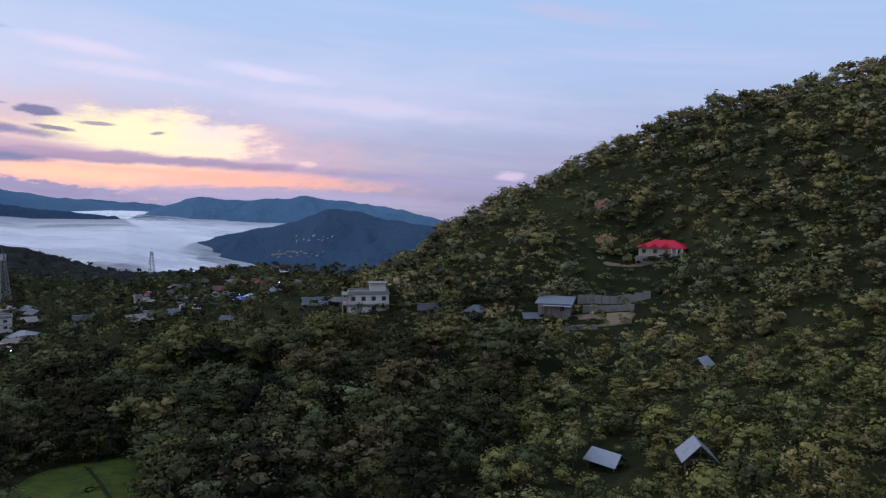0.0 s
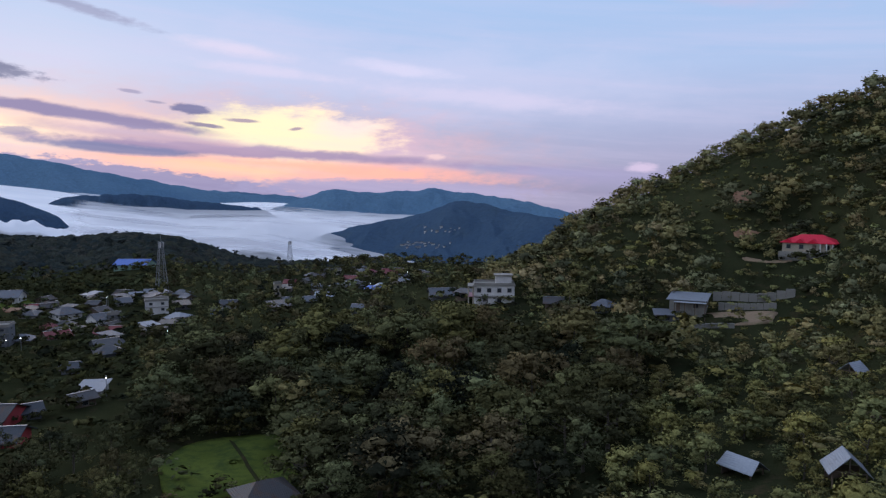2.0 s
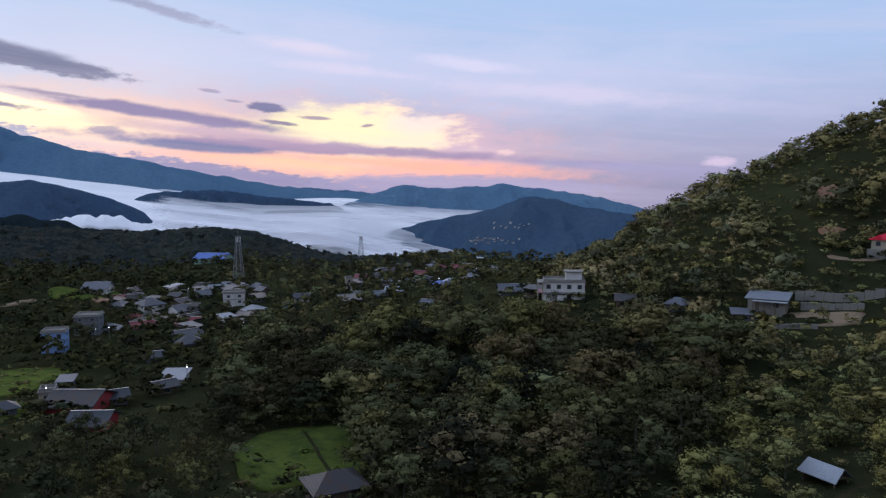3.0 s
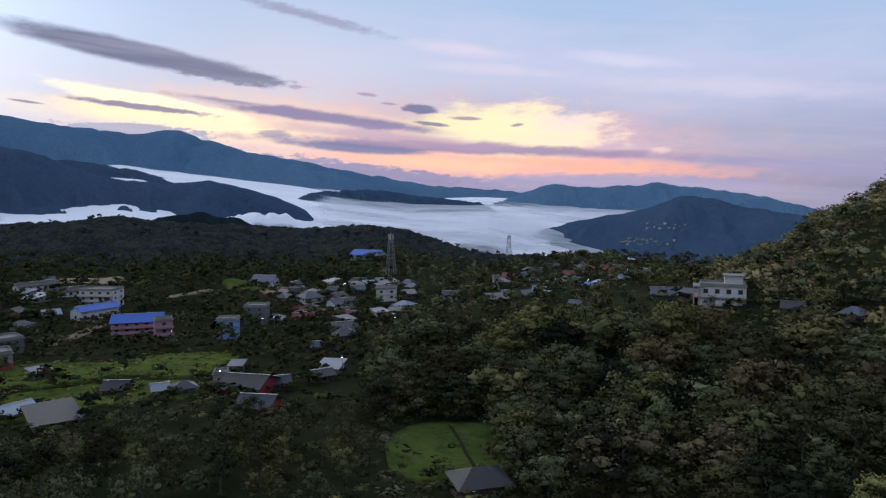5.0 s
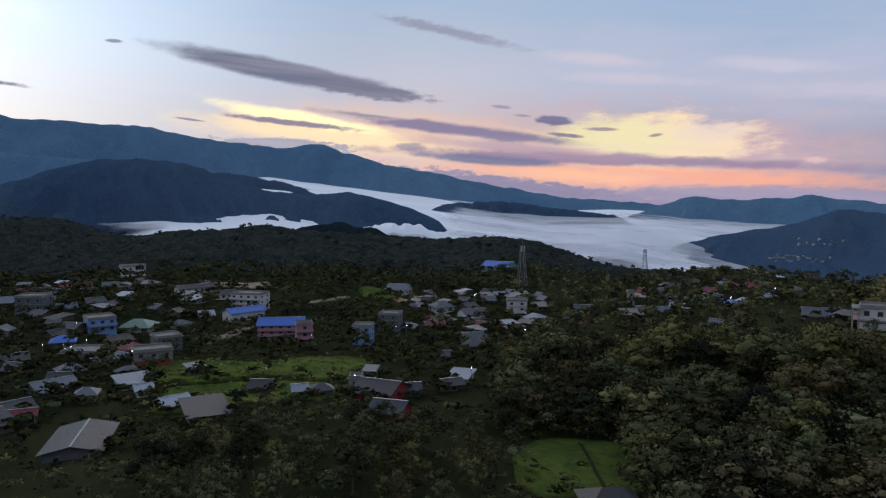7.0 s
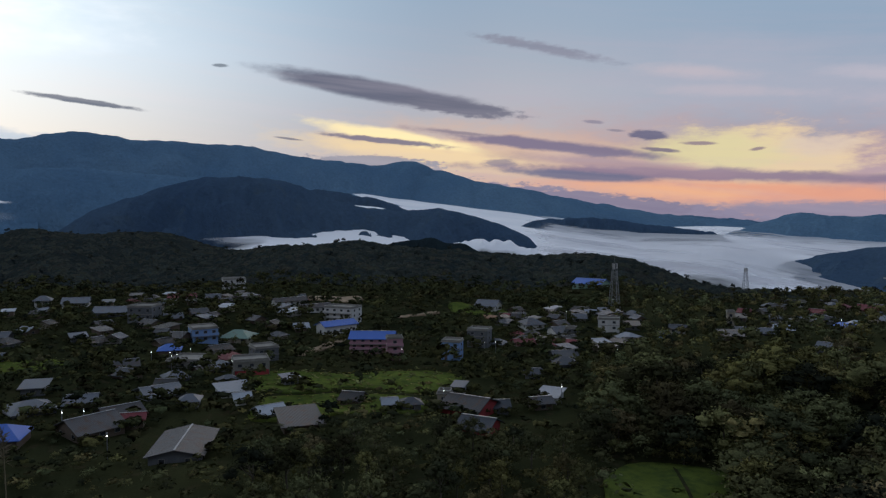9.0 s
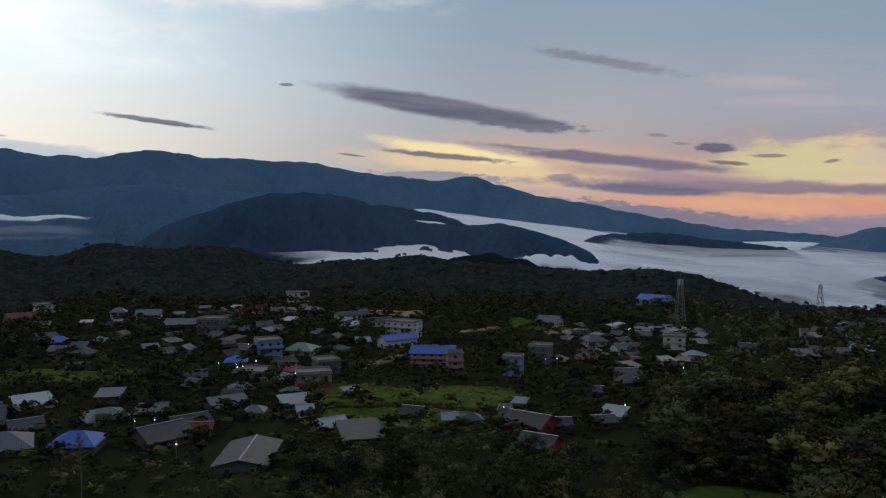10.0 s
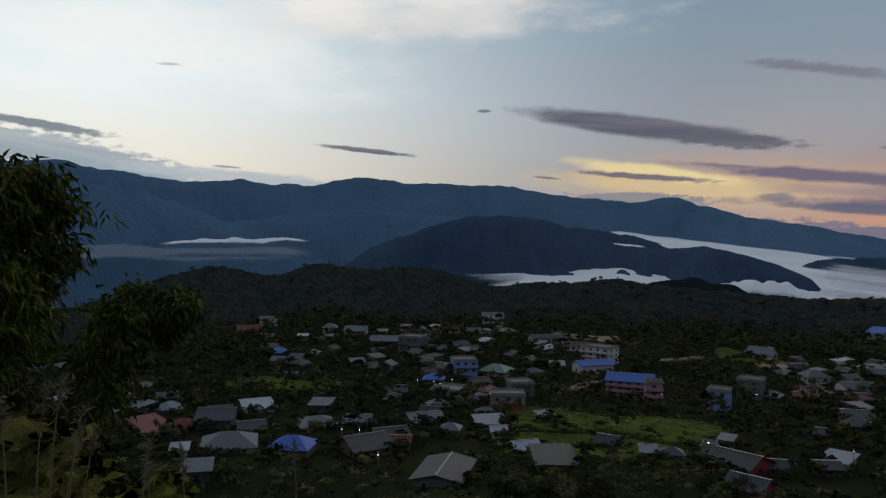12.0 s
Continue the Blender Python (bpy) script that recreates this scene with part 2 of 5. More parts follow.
def ground_look(bsdf, node, put, calc, mix, ramp, noisy):
    co = node("ShaderNodeTexCoord").outputs["Object"]
    big, mid, fine = noisy(co, 0.03, 5, 0.6), noisy(co, 0.25, 6, 0.65), noisy(co, 2.5, 4, 0.7)
    c = mix(ramp(big, [(0.35, 0.0), (0.65, 1.0)]), (0.020, 0.024, 0.012), (0.042, 0.044, 0.020))
    c = mix(ramp(mid, [(0.57, 0.0), (0.70, 0.55)]), c, (0.07, 0.048, 0.030))
    c = mix(0.8, c, mix(fine, (0.4, 0.4, 0.4), (1.6, 1.6, 1.6)), "MULTIPLY")
    put(bsdf.inputs["Base Color"], c)
    bsdf.inputs["Roughness"].default_value, bsdf.inputs["Specular IOR Level"].default_value = 1.0, 0.0
    bump(node, put, bsdf, fine, 0.8, 0.3)


def field_look(bsdf, node, put, calc, mix, ramp, noisy):
    co = node("ShaderNodeTexCoord").outputs["Object"]
    big, mid, fine = noisy(co, 0.06, 4, 0.6), noisy(co, 0.5, 5, 0.6), noisy(co, 6.0, 3, 0.7)
    c = mix(ramp(big, [(0.35, 0.0), (0.65, 1.0)]), (0.075, 0.098, 0.022), (0.125, 0.152, 0.034))
    c = mix(ramp(mid, [(0.46, 0.0), (0.66, 0.8)]), c, (0.042, 0.062, 0.022))
    c = mix(0.6, c, mix(fine, (0.5, 0.5, 0.5), (1.5, 1.5, 1.5)), "MULTIPLY")
    put(bsdf.inputs["Base Color"], c)
    bsdf.inputs["Roughness"].default_value, bsdf.inputs["Specular IOR Level"].default_value = 1.0, 0.0
    bump(node, put, bsdf, fine, 0.7, 0.2)


def mist_look(opaque, low, grain=0.012):
    def build(bsdf, node, put, calc, mix, ramp, noisy):
        co = node("ShaderNodeTexCoord").outputs["Object"]
        big, fine = noisy(co, 0.0035, 5, 0.55), noisy(co, grain, 3, 0.5)
        c = mix(ramp(big, [(0.3, 0.0), (0.7, 1.0)]), (0.80, 0.80, 0.84), (0.93, 0.91, 0.93))
        put(bsdf.inputs["Base Color"], c)
        bsdf.inputs["Roughness"].default_value, bsdf.inputs["Specular IOR Level"].default_value = 1.0, 0.0
        edge = node("ShaderNodeAttribute", attribute_name="thin").outputs["Fac"]
        fade = calc("ADD", edge, calc("MULTIPLY", calc("SUBTRACT", fine, 0.5), 1.2))
        put(bsdf.inputs["Alpha"], calc("MULTIPLY", ramp(fade, [(low, 0.0), (low + 0.5, 1.0)], True), opaque))
    return build


M_GROUND, M_FIELD, M_MIST, M_WISP = material("scrub_ground", ground_look), material("rice_green", field_look), material("valley_mist", mist_look(1.0, 0.2, 0.006)), material("mist_wisps", mist_look(0.45, 0.75, 0.004))
M_HAZE = material("valley_haze", mist_look(0.16, 0.45, 0.003))
M_LEAF = leafy("forest_leaf", (0.024, 0.025, 0.018), (0.184, 0.182, 0.086), (0.13, 0.082, 0.056))
M_HILLLEAF = leafy("hillside_leaf", (0.076, 0.074, 0.046), (0.290, 0.268, 0.138), (0.31, 0.23, 0.14))
M_DARKLEAF = leafy("garden_leaf", (0.022, 0.025, 0.017), (0.090, 0.094, 0.044), (0.07, 0.055, 0.036))
M_SCRUB = leafy("scrub_leaf", (0.095, 0.096, 0.046), (0.275, 0.265, 0.108), (0.20, 0.15, 0.08))
# Dark forest roof, lifted and blued in its base colour to show haze.
M_CANOPY_HAZED = leafy("hazed_forest_roof_leaf", (0.026, 0.033, 0.037), (0.054, 0.061, 0.057), (0.06, 0.055, 0.046), 0.5, 4.0)
M_BAMBOO = leafy("bamboo_leaf", (0.030, 0.038, 0.016), (0.19, 0.205, 0.045), (0.08, 0.068, 0.03))
M_BARK = plain("bark", (0.07, 0.055, 0.04), (0.12, 0.10, 0.08), 3.0, 0.9, 0.6)
# Distance haze is painted into these base colours, bluer and paler farther off.
M_FAR_HAZED = wooded("haze_blue_range", (0.098, 0.176, 0.278), (0.124, 0.208, 0.305), (0.110, 0.186, 0.278), 1.0)
M_MIDFAR_HAZED = wooded("haze_blue_hills", (0.048, 0.082, 0.140), (0.064, 0.101, 0.155), (0.076, 0.106, 0.130), 1.6)
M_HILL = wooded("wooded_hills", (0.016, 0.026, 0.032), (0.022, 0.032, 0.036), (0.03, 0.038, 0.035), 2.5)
M_EARTH = plain("red_earth", (0.20, 0.10, 0.055), (0.27, 0.15, 0.085), 1.0, 0.95, 0.6, 0.1)
M_DIRT = plain("dusty_ground", (0.20, 0.135, 0.085), (0.27, 0.19, 0.12), 0.6, 0.95, 0.5, 0.1, stain=(0.1, 0.11, 0.04))
M_CONCRETE = plain("weathered_concrete", (0.17, 0.16, 0.145), (0.26, 0.245, 0.225), 1.0, 0.9, 0.3, 0.03, stain=(0.17, 0.15, 0.13))
M_WHITE = plain("white_paint", (0.62, 0.60, 0.59), (0.46, 0.45, 0.44), 1.0, 0.7, 0.15, 0.02, stain=(0.5, 0.46, 0.42))
M_CREAM = plain("cream_plaster", (0.34, 0.295, 0.23), (0.27, 0.235, 0.185), 1.0, 0.8, 0.15, 0.02, stain=(0.4, 0.34, 0.27))
M_PINK = plain("pink_plaster", (0.40, 0.21, 0.26), (0.33, 0.18, 0.22), 1.0, 0.8, 0.15, 0.02)
M_BLUE = plain("blue_paint", (0.20, 0.31, 0.56), (0.16, 0.27, 0.5), 1.0, 0.7, 0.15, 0.02)
M_REDWALL = plain("red_paint", (0.34, 0.035, 0.04), (0.26, 0.03, 0.035), 1.0, 0.7, 0.15, 0.02)
M_GREY = plain("grey_plaster", (0.13, 0.135, 0.15), (0.09, 0.094, 0.105), 1.0, 0.8, 0.2, 0.02, stain=(0.15, 0.15, 0.15))
M_GREENWALL = plain("green_paint", (0.26, 0.38, 0.30), (0.2, 0.3, 0.24), 1.0, 0.8, 0.15, 0.02)
M_WOOD = plain("weathered_wood", (0.10, 0.07, 0.053), (0.15, 0.11, 0.08), 2.0, 0.85, 0.4, 0.03)
M_GLASS = plain("dark_glass", (0.03, 0.035, 0.045), (0.05, 0.055, 0.065), 1.0, 0.12, 0.02, 0.01)
M_STEEL = plain("galvanised_steel", (0.30, 0.31, 0.33), (0.22, 0.22, 0.24), 1.0, 0.5, 0.1, 0.01, 0.6)
M_TIN = sheet_metal("zinc_roof", (0.05, 0.054, 0.065), (0.135, 0.145, 0.175))
M_TINDARK = sheet_metal("old_zinc_roof", (0.034, 0.031, 0.032), (0.075, 0.073, 0.080), (0.08, 0.045, 0.032), worn=0.5)
M_TINBLUE = sheet_metal("blue_roof", (0.05, 0.11, 0.42), (0.08, 0.16, 0.48), worn=0.66)
M_TINRED = sheet_metal("red_roof", (0.62, 0.015, 0.05), (0.55, 0.012, 0.04), (0.36, 0.02, 0.03), worn=0.66)
M_TINMAROON = sheet_metal("maroon_roof", (0.17, 0.03, 0.04), (0.14, 0.03, 0.035))
M_TINGREEN = sheet_metal("green_roof", (0.12, 0.2, 0.17), (0.16, 0.24, 0.2))
M_TINWHITE = sheet_metal("pale_zinc_roof", (0.20, 0.215, 0.25), (0.36, 0.385, 0.44), (0.12, 0.11, 0.11), worn=0.56)


def lamp_look(bsdf, node, put, calc, mix, ramp, noisy):
    bsdf.inputs["Base Color"].default_value = (0.9, 0.9, 0.9, 1)
    bsdf.inputs["Emission Color"].default_value = (1.0, 0.95, 0.85, 1)
    bsdf.inputs["Emission Strength"].default_value = 8.0


M_BULB = material("lit_bulb", lamp_look)


# ---- tools for building ----
RNG = np.random.default_rng(7)


def polar(a, r):
    """Ground place from a bearing in degrees (to the left of ahead) and a distance."""
    return -r * np.sin(np.radians(a)), r * np.cos(np.radians(a))


def vnoise(x, y, seed=0):
    """Smooth value noise in 0..1 on arrays."""
    xi, yi = np.floor(x).astype(np.int64), np.floor(y).astype(np.int64)
    u, v = x - xi, y - yi
    u, v = u * u * (3 - 2 * u), v * v * (3 - 2 * v)

    def h(i, j):
        n = (i * 374761393 + j * 668265263 + seed * 974634777) & 0x7FFFFFFF
        n = ((n ^ (n >> 13)) * 1274126177) & 0x7FFFFFFF
        return ((n ^ (n >> 16)) & 0xFFFF) / 65535.0
    return (h(xi, yi) * (1 - u) + h(xi + 1, yi) * u) * (1 - v) + (h(xi, yi + 1) * (1 - u) + h(xi + 1, yi + 1) * u) * v


def fnoise(x, y, seed=0, octaves=4):
    total, amp, norm = 0, 1.0, 0
    for o in range(octaves):
        total, norm, amp = total + amp * vnoise(x * 2 ** o, y * 2 ** o, seed + o), norm + amp, amp * 0.5
    return total / norm


def np_mesh(name, verts, faces, mats, slots=None, smooth=False, attrs=None):
    """A mesh from arrays of vertices and equal-sided faces."""
    me = bpy.data.meshes.new(name)
    verts, faces = np.asarray(verts, np.float32), np.asarray(faces, np.int32)
    n, k = faces.shape
    me.vertices.add(len(verts))
    me.vertices.foreach_set("co", verts.ravel())
    me.loops.add(n * k)
    me.loops.foreach_set("vertex_index", faces.ravel())
    me.polygons.add(n)
    me.polygons.foreach_set("loop_start", np.arange(0, n * k, k, dtype=np.int32))
    for m in (mats if isinstance(mats, (list, tuple)) else [mats]):
        me.materials.append(m)
    if slots is not None:
        me.polygons.foreach_set("material_index", np.asarray(slots, np.int32))
    me.polygons.foreach_set("use_smooth", np.full(n, smooth))
    for key, values in (attrs or {}).items():
        me.attributes.new(key, "FLOAT", "POINT").data.foreach_set("value", np.asarray(values, np.float32))
    me.update(calc_edges=True)
    return me


def grid_faces(nu, nv, wrap=False):
    i, j = np.meshgrid(np.arange(nu - (0 if wrap else 1)), np.arange(nv - 1), indexing="ij")
    i2 = (i + 1) % nu
    return np.stack([i * nv + j, i * nv + j + 1, i2 * nv + j + 1, i2 * nv + j], -1).reshape(-1, 4)


# ---- the land: bearing, distance, height above the eye ----
RIGHT_HILL = [(-44, 250, 42), (-31, 250, 31), (-25, 262, 30), (-19, 270, 28), (-15, 275, 20), (-11, 285, 13), (-8, 295, 5), (-4.3, 305, -4),
              (-0.7, 315, -16), (2, 325, -28), (4.3, 335, -36), (8.3, 350, -41), (-17.3, 202, -14.5), (-9, 172, -27), (-13, 172, -26.5),
              (-27, 190, -6), (-27, 150, -18), (-40, 150, -14), (-44, 430, 60), (-25, 420, 25), (-10, 420, -20), (-17, 172, -25), (-17.3, 210, -14)]
NEAR_SLOPE = [(-20, 84, -31.5), (-13, 88, -33), (-20.3, 126, -29.5), (-32, 110, -24), (-32, 70, -26), (-50, 60, -20), (0, 68, -33), (10, 68, -35),
              (-6, 130, -34), (30, 70, -33), (45, 75, -33), (62, 90, -36), (75, 90, -37), (90, 60, -30), (0, 30, -20), (45, 30, -18), (90, 24, -13), (-45, 30, -17)]
CAMERA_HILL = [(0, 1, -1.9), (90, 2, -1.8), (180, 2, -1.6), (270, 2, -1.8), (45, 8, -4.5), (-30, 8, -5), (100, 8, -4.2), (180, 12, 1), (150, 40, 12), (210, 40, 14),
               (180, 120, 45), (120, 60, -10), (240, 60, 0), (130, 200, -20), (230, 200, 40), (180, 300, 90), (-80, 120, 5), (-80, 300, 50)]
FOREST_SPUR = [(0, 110, -36), (12, 110, -37), (22, 120, -37), (27, 100, -36.5), (22, 95, -36), (5, 150, -33), (15, 150, -34), (24, 150, -37), (6, 185, -27.5), (0, 185, -28),
               (11, 200, -30), (16, 240, -34), (22, 300, -40), (10, 300, -37), (16, 380, -39), (9, 440, -44), (22, 420, -46), (30, 330, -42), (31.5, 160, -40)]
TOWN = [(40, 120, -38), (52, 130, -38), (64, 126, -38.5), (80, 120, -37), (95, 120, -36), (45, 160, -40.5), (55, 160, -40.5), (70, 170, -40), (85, 170, -40), (50, 230, -43.5),
        (38, 230, -43), (62, 240, -42), (75, 240, -41), (88, 240, -41), (100, 240, -42), (45, 330, -40), (55, 340, -39), (65, 350, -37.5), (75, 350, -36), (88, 350, -42), (38, 330, -43)]
WOODED_HILLS = [(28, 520, -47), (22, 540, -55), (29.5, 570, -40), (34, 600, -34), (43, 610, -33), (52, 620, -26), (60, 680, -32), (66, 800, -24), (70, 820, -20), (76, 830, -16), (83, 830, -20),
                (88, 820, -36), (93, 820, -62), (98, 800, -80), (70, 630, -52), (78, 630, -56), (64, 690, -46), (40, 450, -46), (52, 450, -40), (62, 480, -42), (75, 500, -38), (90, 500, -60), (105, 500, -50), (28, 430, -45), (110, 350, -35)]
OUTER = [(a, r, h) for r, h in ((1150, -130), (2200, -190)) for a in range(10, 120, 22)] + [(a, r, h) for r, h in ((700, 20), (1500, -40)) for a in range(130, 350, 40)] + [(0, 700, -95), (-25, 700, -40)]
marks = np.array(RIGHT_HILL + NEAR_SLOPE + CAMERA_HILL + FOREST_SPUR + TOWN + WOODED_HILLS + OUTER, float)
MX, MY = polar(marks[:, 0], marks[:, 1])


def warp_r(x, y):
    """Draw far land together, so that near and far marks weigh alike."""
    r = np.maximum(np.hypot(x, y), 1e-6)
    k = np.log1p(r / 25.0) / r * 25.0
    return x * k, y * k


def spline_kernel(d2):
    return np.where(d2 > 1e-12, 0.5 * d2 * np.log(np.maximum(d2, 1e-12)), 0.0)


WX, WY = warp_r(MX, MY)
n_marks = len(WX)
K = spline_kernel((WX[:, None] - WX) ** 2 + (WY[:, None] - WY) ** 2) + np.eye(n_marks) * 1.0
Q = np.stack([np.ones(n_marks), WX, WY], 1)
WEIGHTS = np.linalg.solve(np.block([[K, Q], [Q.T, np.zeros((3, 3))]]), np.concatenate([marks[:, 2], np.zeros(3)]))


def land(x, y):
    """Height of the ground."""
    x, y = np.atleast_1d(np.asarray(x, float)), np.atleast_1d(np.asarray(y, float))
    out = np.empty(x.shape)
    flat_x, flat_y, flat_o = x.ravel(), y.ravel(), out.ravel()
    for i in range(0, flat_x.size, 20000):
        px, py = warp_r(flat_x[i:i + 20000], flat_y[i:i + 20000])
        k = spline_kernel((px[:, None] - WX) ** 2 + (py[:, None] - WY) ** 2)
        flat_o[i:i + 20000] = k @ WEIGHTS[:n_marks] + WEIGHTS[n_marks] + WEIGHTS[n_marks + 1] * px + WEIGHTS[n_marks + 2] * py
    out = flat_o.reshape(x.shape)
    r = np.hypot(x, y)
    bumps = (fnoise(x / 40, y / 40, 3) - 0.5) * np.clip(r / 60, 0, 1) * 5 + (fnoise(x / 9, y / 9, 9) - 0.5) * np.clip(r / 40, 0.05, 1) * 1.2
    far = np.clip((r - 1200) / 900, 0, 1)
    out = out * (1 - far) + far * np.where(y > -0.4 * np.abs(x), -170.0, np.clip(out, -60, 120))
    return EYE + out + bumps * (1 - far)


def land1(x, y):
    return float(land(x, y)[0])


rr = np.concatenate([[0.0005], np.geomspace(0.8, 4900, 180)])
aa = np.concatenate([np.arange(-48, 112, 0.58), np.arange(112, 312, 2.5)])
A, RR = np.meshgrid(aa, rr, indexing="ij")
GX, GY = polar(A, RR)
ground = new("ground", np_mesh("ground", np.stack([GX, GY, land(GX, GY)], -1).reshape(-1, 3), grid_faces(len(aa), len(rr), True), M_GROUND, smooth=True))
tagged(ground, "rolling scrubby hill ground of dark grass and earth", "ground", kind="structure")


# ---- far ranges ----
def ridge(name, crest, r, width, mat, label, foot=-170.0, rough=0.08, seed=1, n=260, depth=44, grow=1.0, lean=0.0):
    """A mountain range from its skyline: bearing and elevation in degrees at distance r, with spurs and gullies."""
    c = np.array(crest, float)
    o = np.argsort(c[:, 0])
    a = np.linspace(c[:, 0].min(), c[:, 0].max(), n)
    e = np.interp(a, c[o, 0], c[o, 1])
    soft = np.convolve(np.pad(e, 3, mode="edge"), np.ones(7) / 7, "valid")
    e = 0.5 * e + 0.5 * soft
    v = np.linspace(-1, 1, depth)
    Av, V = np.meshgrid(a, v, indexing="ij")
    bend = (vnoise(Av * r / 40000 + 5, V * 0 + seed, seed) - 0.5) * width * 0.5
    dist = r + V * width + bend + lean * (Av - a.mean())
    top = (r + bend + lean * (Av - a.mean())) * np.tan(np.radians(e))[:, None]
    X, Y = polar(Av, dist)
    turn = 0.6 * (fnoise(X / width, Y / width, seed + 7) - 0.5)
    spurs = fnoise(X / (width * 0.42) + turn * 3 + 40, Y / (width * 0.42) - turn * 3 + 40, seed + 5, 5)
    spurs = 1 - np.abs(2 * spurs - 1) * 1.6
    fall = np.abs(V) ** (0.85 + 0.5 * spurs)
    h = top + (foot - top) * np.clip(fall, 0, 1)
    h += (spurs - 0.5) * rough * (top - foot) * np.clip(np.abs(V) * 3, 0, 1) * np.clip((1 - np.abs(V)) * 4, 0, 1)
    if r > 2500:
        h += (fnoise(X / 120, Y / 120, seed + 13, 3) - 0.5) * 26
    h += (fnoise(Av * r * 0.0175 / 30, V * width / 30, seed + 9, 3) - 0.5) * 9 * grow
    ob = new(name, np_mesh(name, np.stack([X, Y, EYE + h], -1).reshape(-1, 3), grid_faces(n, depth), mat, smooth=True))
    return tagged(ob, label, "mountain", kind="structure")


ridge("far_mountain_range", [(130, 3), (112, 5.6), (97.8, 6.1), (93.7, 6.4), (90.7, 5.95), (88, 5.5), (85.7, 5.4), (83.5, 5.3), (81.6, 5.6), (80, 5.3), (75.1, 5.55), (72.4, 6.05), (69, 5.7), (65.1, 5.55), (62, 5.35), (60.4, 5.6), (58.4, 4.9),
      (55, 4.5), (51.4, 4.05), (48, 4.35), (45.5, 3.8), (42.8, 2.75), (40.9, 2.5), (38, 2.0), (34.4, 1.3), (30.2, 0.45), (26, -0.1), (22, -0.4), (18, -1.2), (14, -3)], 4100, 620, M_FAR_HAZED, "long haze-blue forested mountain range behind the valley", seed=2, n=520, depth=60)
ridge("left_mountain", [(118, 4.5), (104, 5.2), (96, 5.2), (92.6, 4.85), (88.8, 4.55), (85.7, 3.45), (82, 2.0), (79.4, 1.1), (75, 0)], 2900, 560, M_FAR_HAZED, "haze-blue forested mountain spur above the valley", seed=4)
ridge("lower_mountain_spur", [(90, 1.6), (86, 1.9), (80, 2.6), (76, 3.2), (70, 3.4), (64, 2.8), (57, 2.4), (52, 1.6), (48, 0.6), (44, -0.8), (40, -3)], 3000, 420, M_FAR_HAZED, "haze-blue forested foothill below the mountain range", seed=14)
ridge("double_hill", [(76, -2.5), (71.6, 0.4), (69, 1.3), (66.5, 2.2), (64, 2.85), (61.6, 3.1), (59, 2.85), (56.5, 2.35), (55, 1.7), (53.9, 1.15), (52, 0.7), (49.5, 0.38), (47.5, 0.5), (45.7, 0.6), (44, 0.3), (42.4, -0.1), (40.5, -0.85), (38.5, -1.7), (36.5, -4)], 1650, 330, M_MIDFAR_HAZED, "dark haze-blue forested hill rising out of the mist", seed=6, n=420, depth=70, rough=0.2)
ridge("saddle_hill", [(64, 0.8), (60, 1.9), (57, 2.2), (54.5, 2.05), (52, 1.65), (50, 1.2), (48.6, 0.7), (46, -0.5), (44, -2)], 2150, 160, M_MIDFAR_HAZED, "dark forested saddle hill beside the mist", seed=8)
ridge("mist_island", [(40.5, -1.5), (38.2, -0.4), (35.1, -0.05), (32.5, -0.2), (30.2, -0.55), (27.5, -0.85), (24.6, -1.2), (22.6, -2.2)], 2500, 130, M_MIDFAR_HAZED, "low wooded ridge standing out of the mist", seed=10)
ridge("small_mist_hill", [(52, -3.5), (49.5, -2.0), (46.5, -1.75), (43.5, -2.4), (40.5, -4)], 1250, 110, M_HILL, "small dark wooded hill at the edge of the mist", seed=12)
ridge("peak_hill", [(22, -4.6), (20.2, -3.6), (17.5, -2.8), (14.8, -2.2), (11.5, -1.6), (9.6, -0.8), (8.1, -0.55), (6.3, -0.85), (4.6, -1.5), (2.9, -1.8), (-0.3, -2.3), (-5, -3), (-12, -4)], 1500, 400, M_MIDFAR_HAZED, "haze-tinted blue-green hill with a rounded peak and a village", seed=16, lean=22.0, n=320, depth=60, rough=0.16)
ridge("long_blue_ridge", [(25, -1.9), (23.3, -1.1), (21, -0.4), (18.9, 0.4), (16.1, 0.05), (13, 0.15), (10.1, 0.2), (6.5, -0.1), (4.5, -0.4), (2, -1.05), (-1, -1.8), (-6, -2.4), (-18, -2.8)], 3100, 420, M_FAR_HAZED, "long haze-blue ridge beyond the peak", seed=18)
ridge("distant_low_ridge", [(36, -0.6), (31, -0.05), (27, 0.05), (23, -0.15), (20, -0.6), (16, -1.4), (11, -3)], 4700, 150, M_FAR_HAZED, "faint low ridge on the horizon", seed=20)


# ---- mist in the valleys ----
def mist(name, a0, a1, r0, r1, height, label, seed, na=160, nr=70, billow=10.0, mat=None):
    a, r = np.linspace(a0, a1, na), np.geomspace(r0, r1, nr)
    Am, Rm = np.meshgrid(a, r, indexing="ij")
    X, Y = polar(Am, Rm)
    u, v = (Am - a0) / (a1 - a0), (np.log(Rm / r0)) / math.log(r1 / r0)
    z = EYE + height(Am, Rm) + (fnoise(X / 420, Y / 420, seed, 3) - 0.5) * 3.2 * billow
    thin = np.clip(np.minimum(np.minimum(u, 1 - u) * 7, np.minimum(v * 3, (1 - v) * 9)), 0, 1)
    ob = new(name, np_mesh(name, np.stack([X, Y, z], -1).reshape(-1, 3), grid_faces(na, nr), mat or M_MIST, smooth=True, attrs={"thin": thin.ravel()}))
    return tagged(ob, label, "mist", kind="stuff")


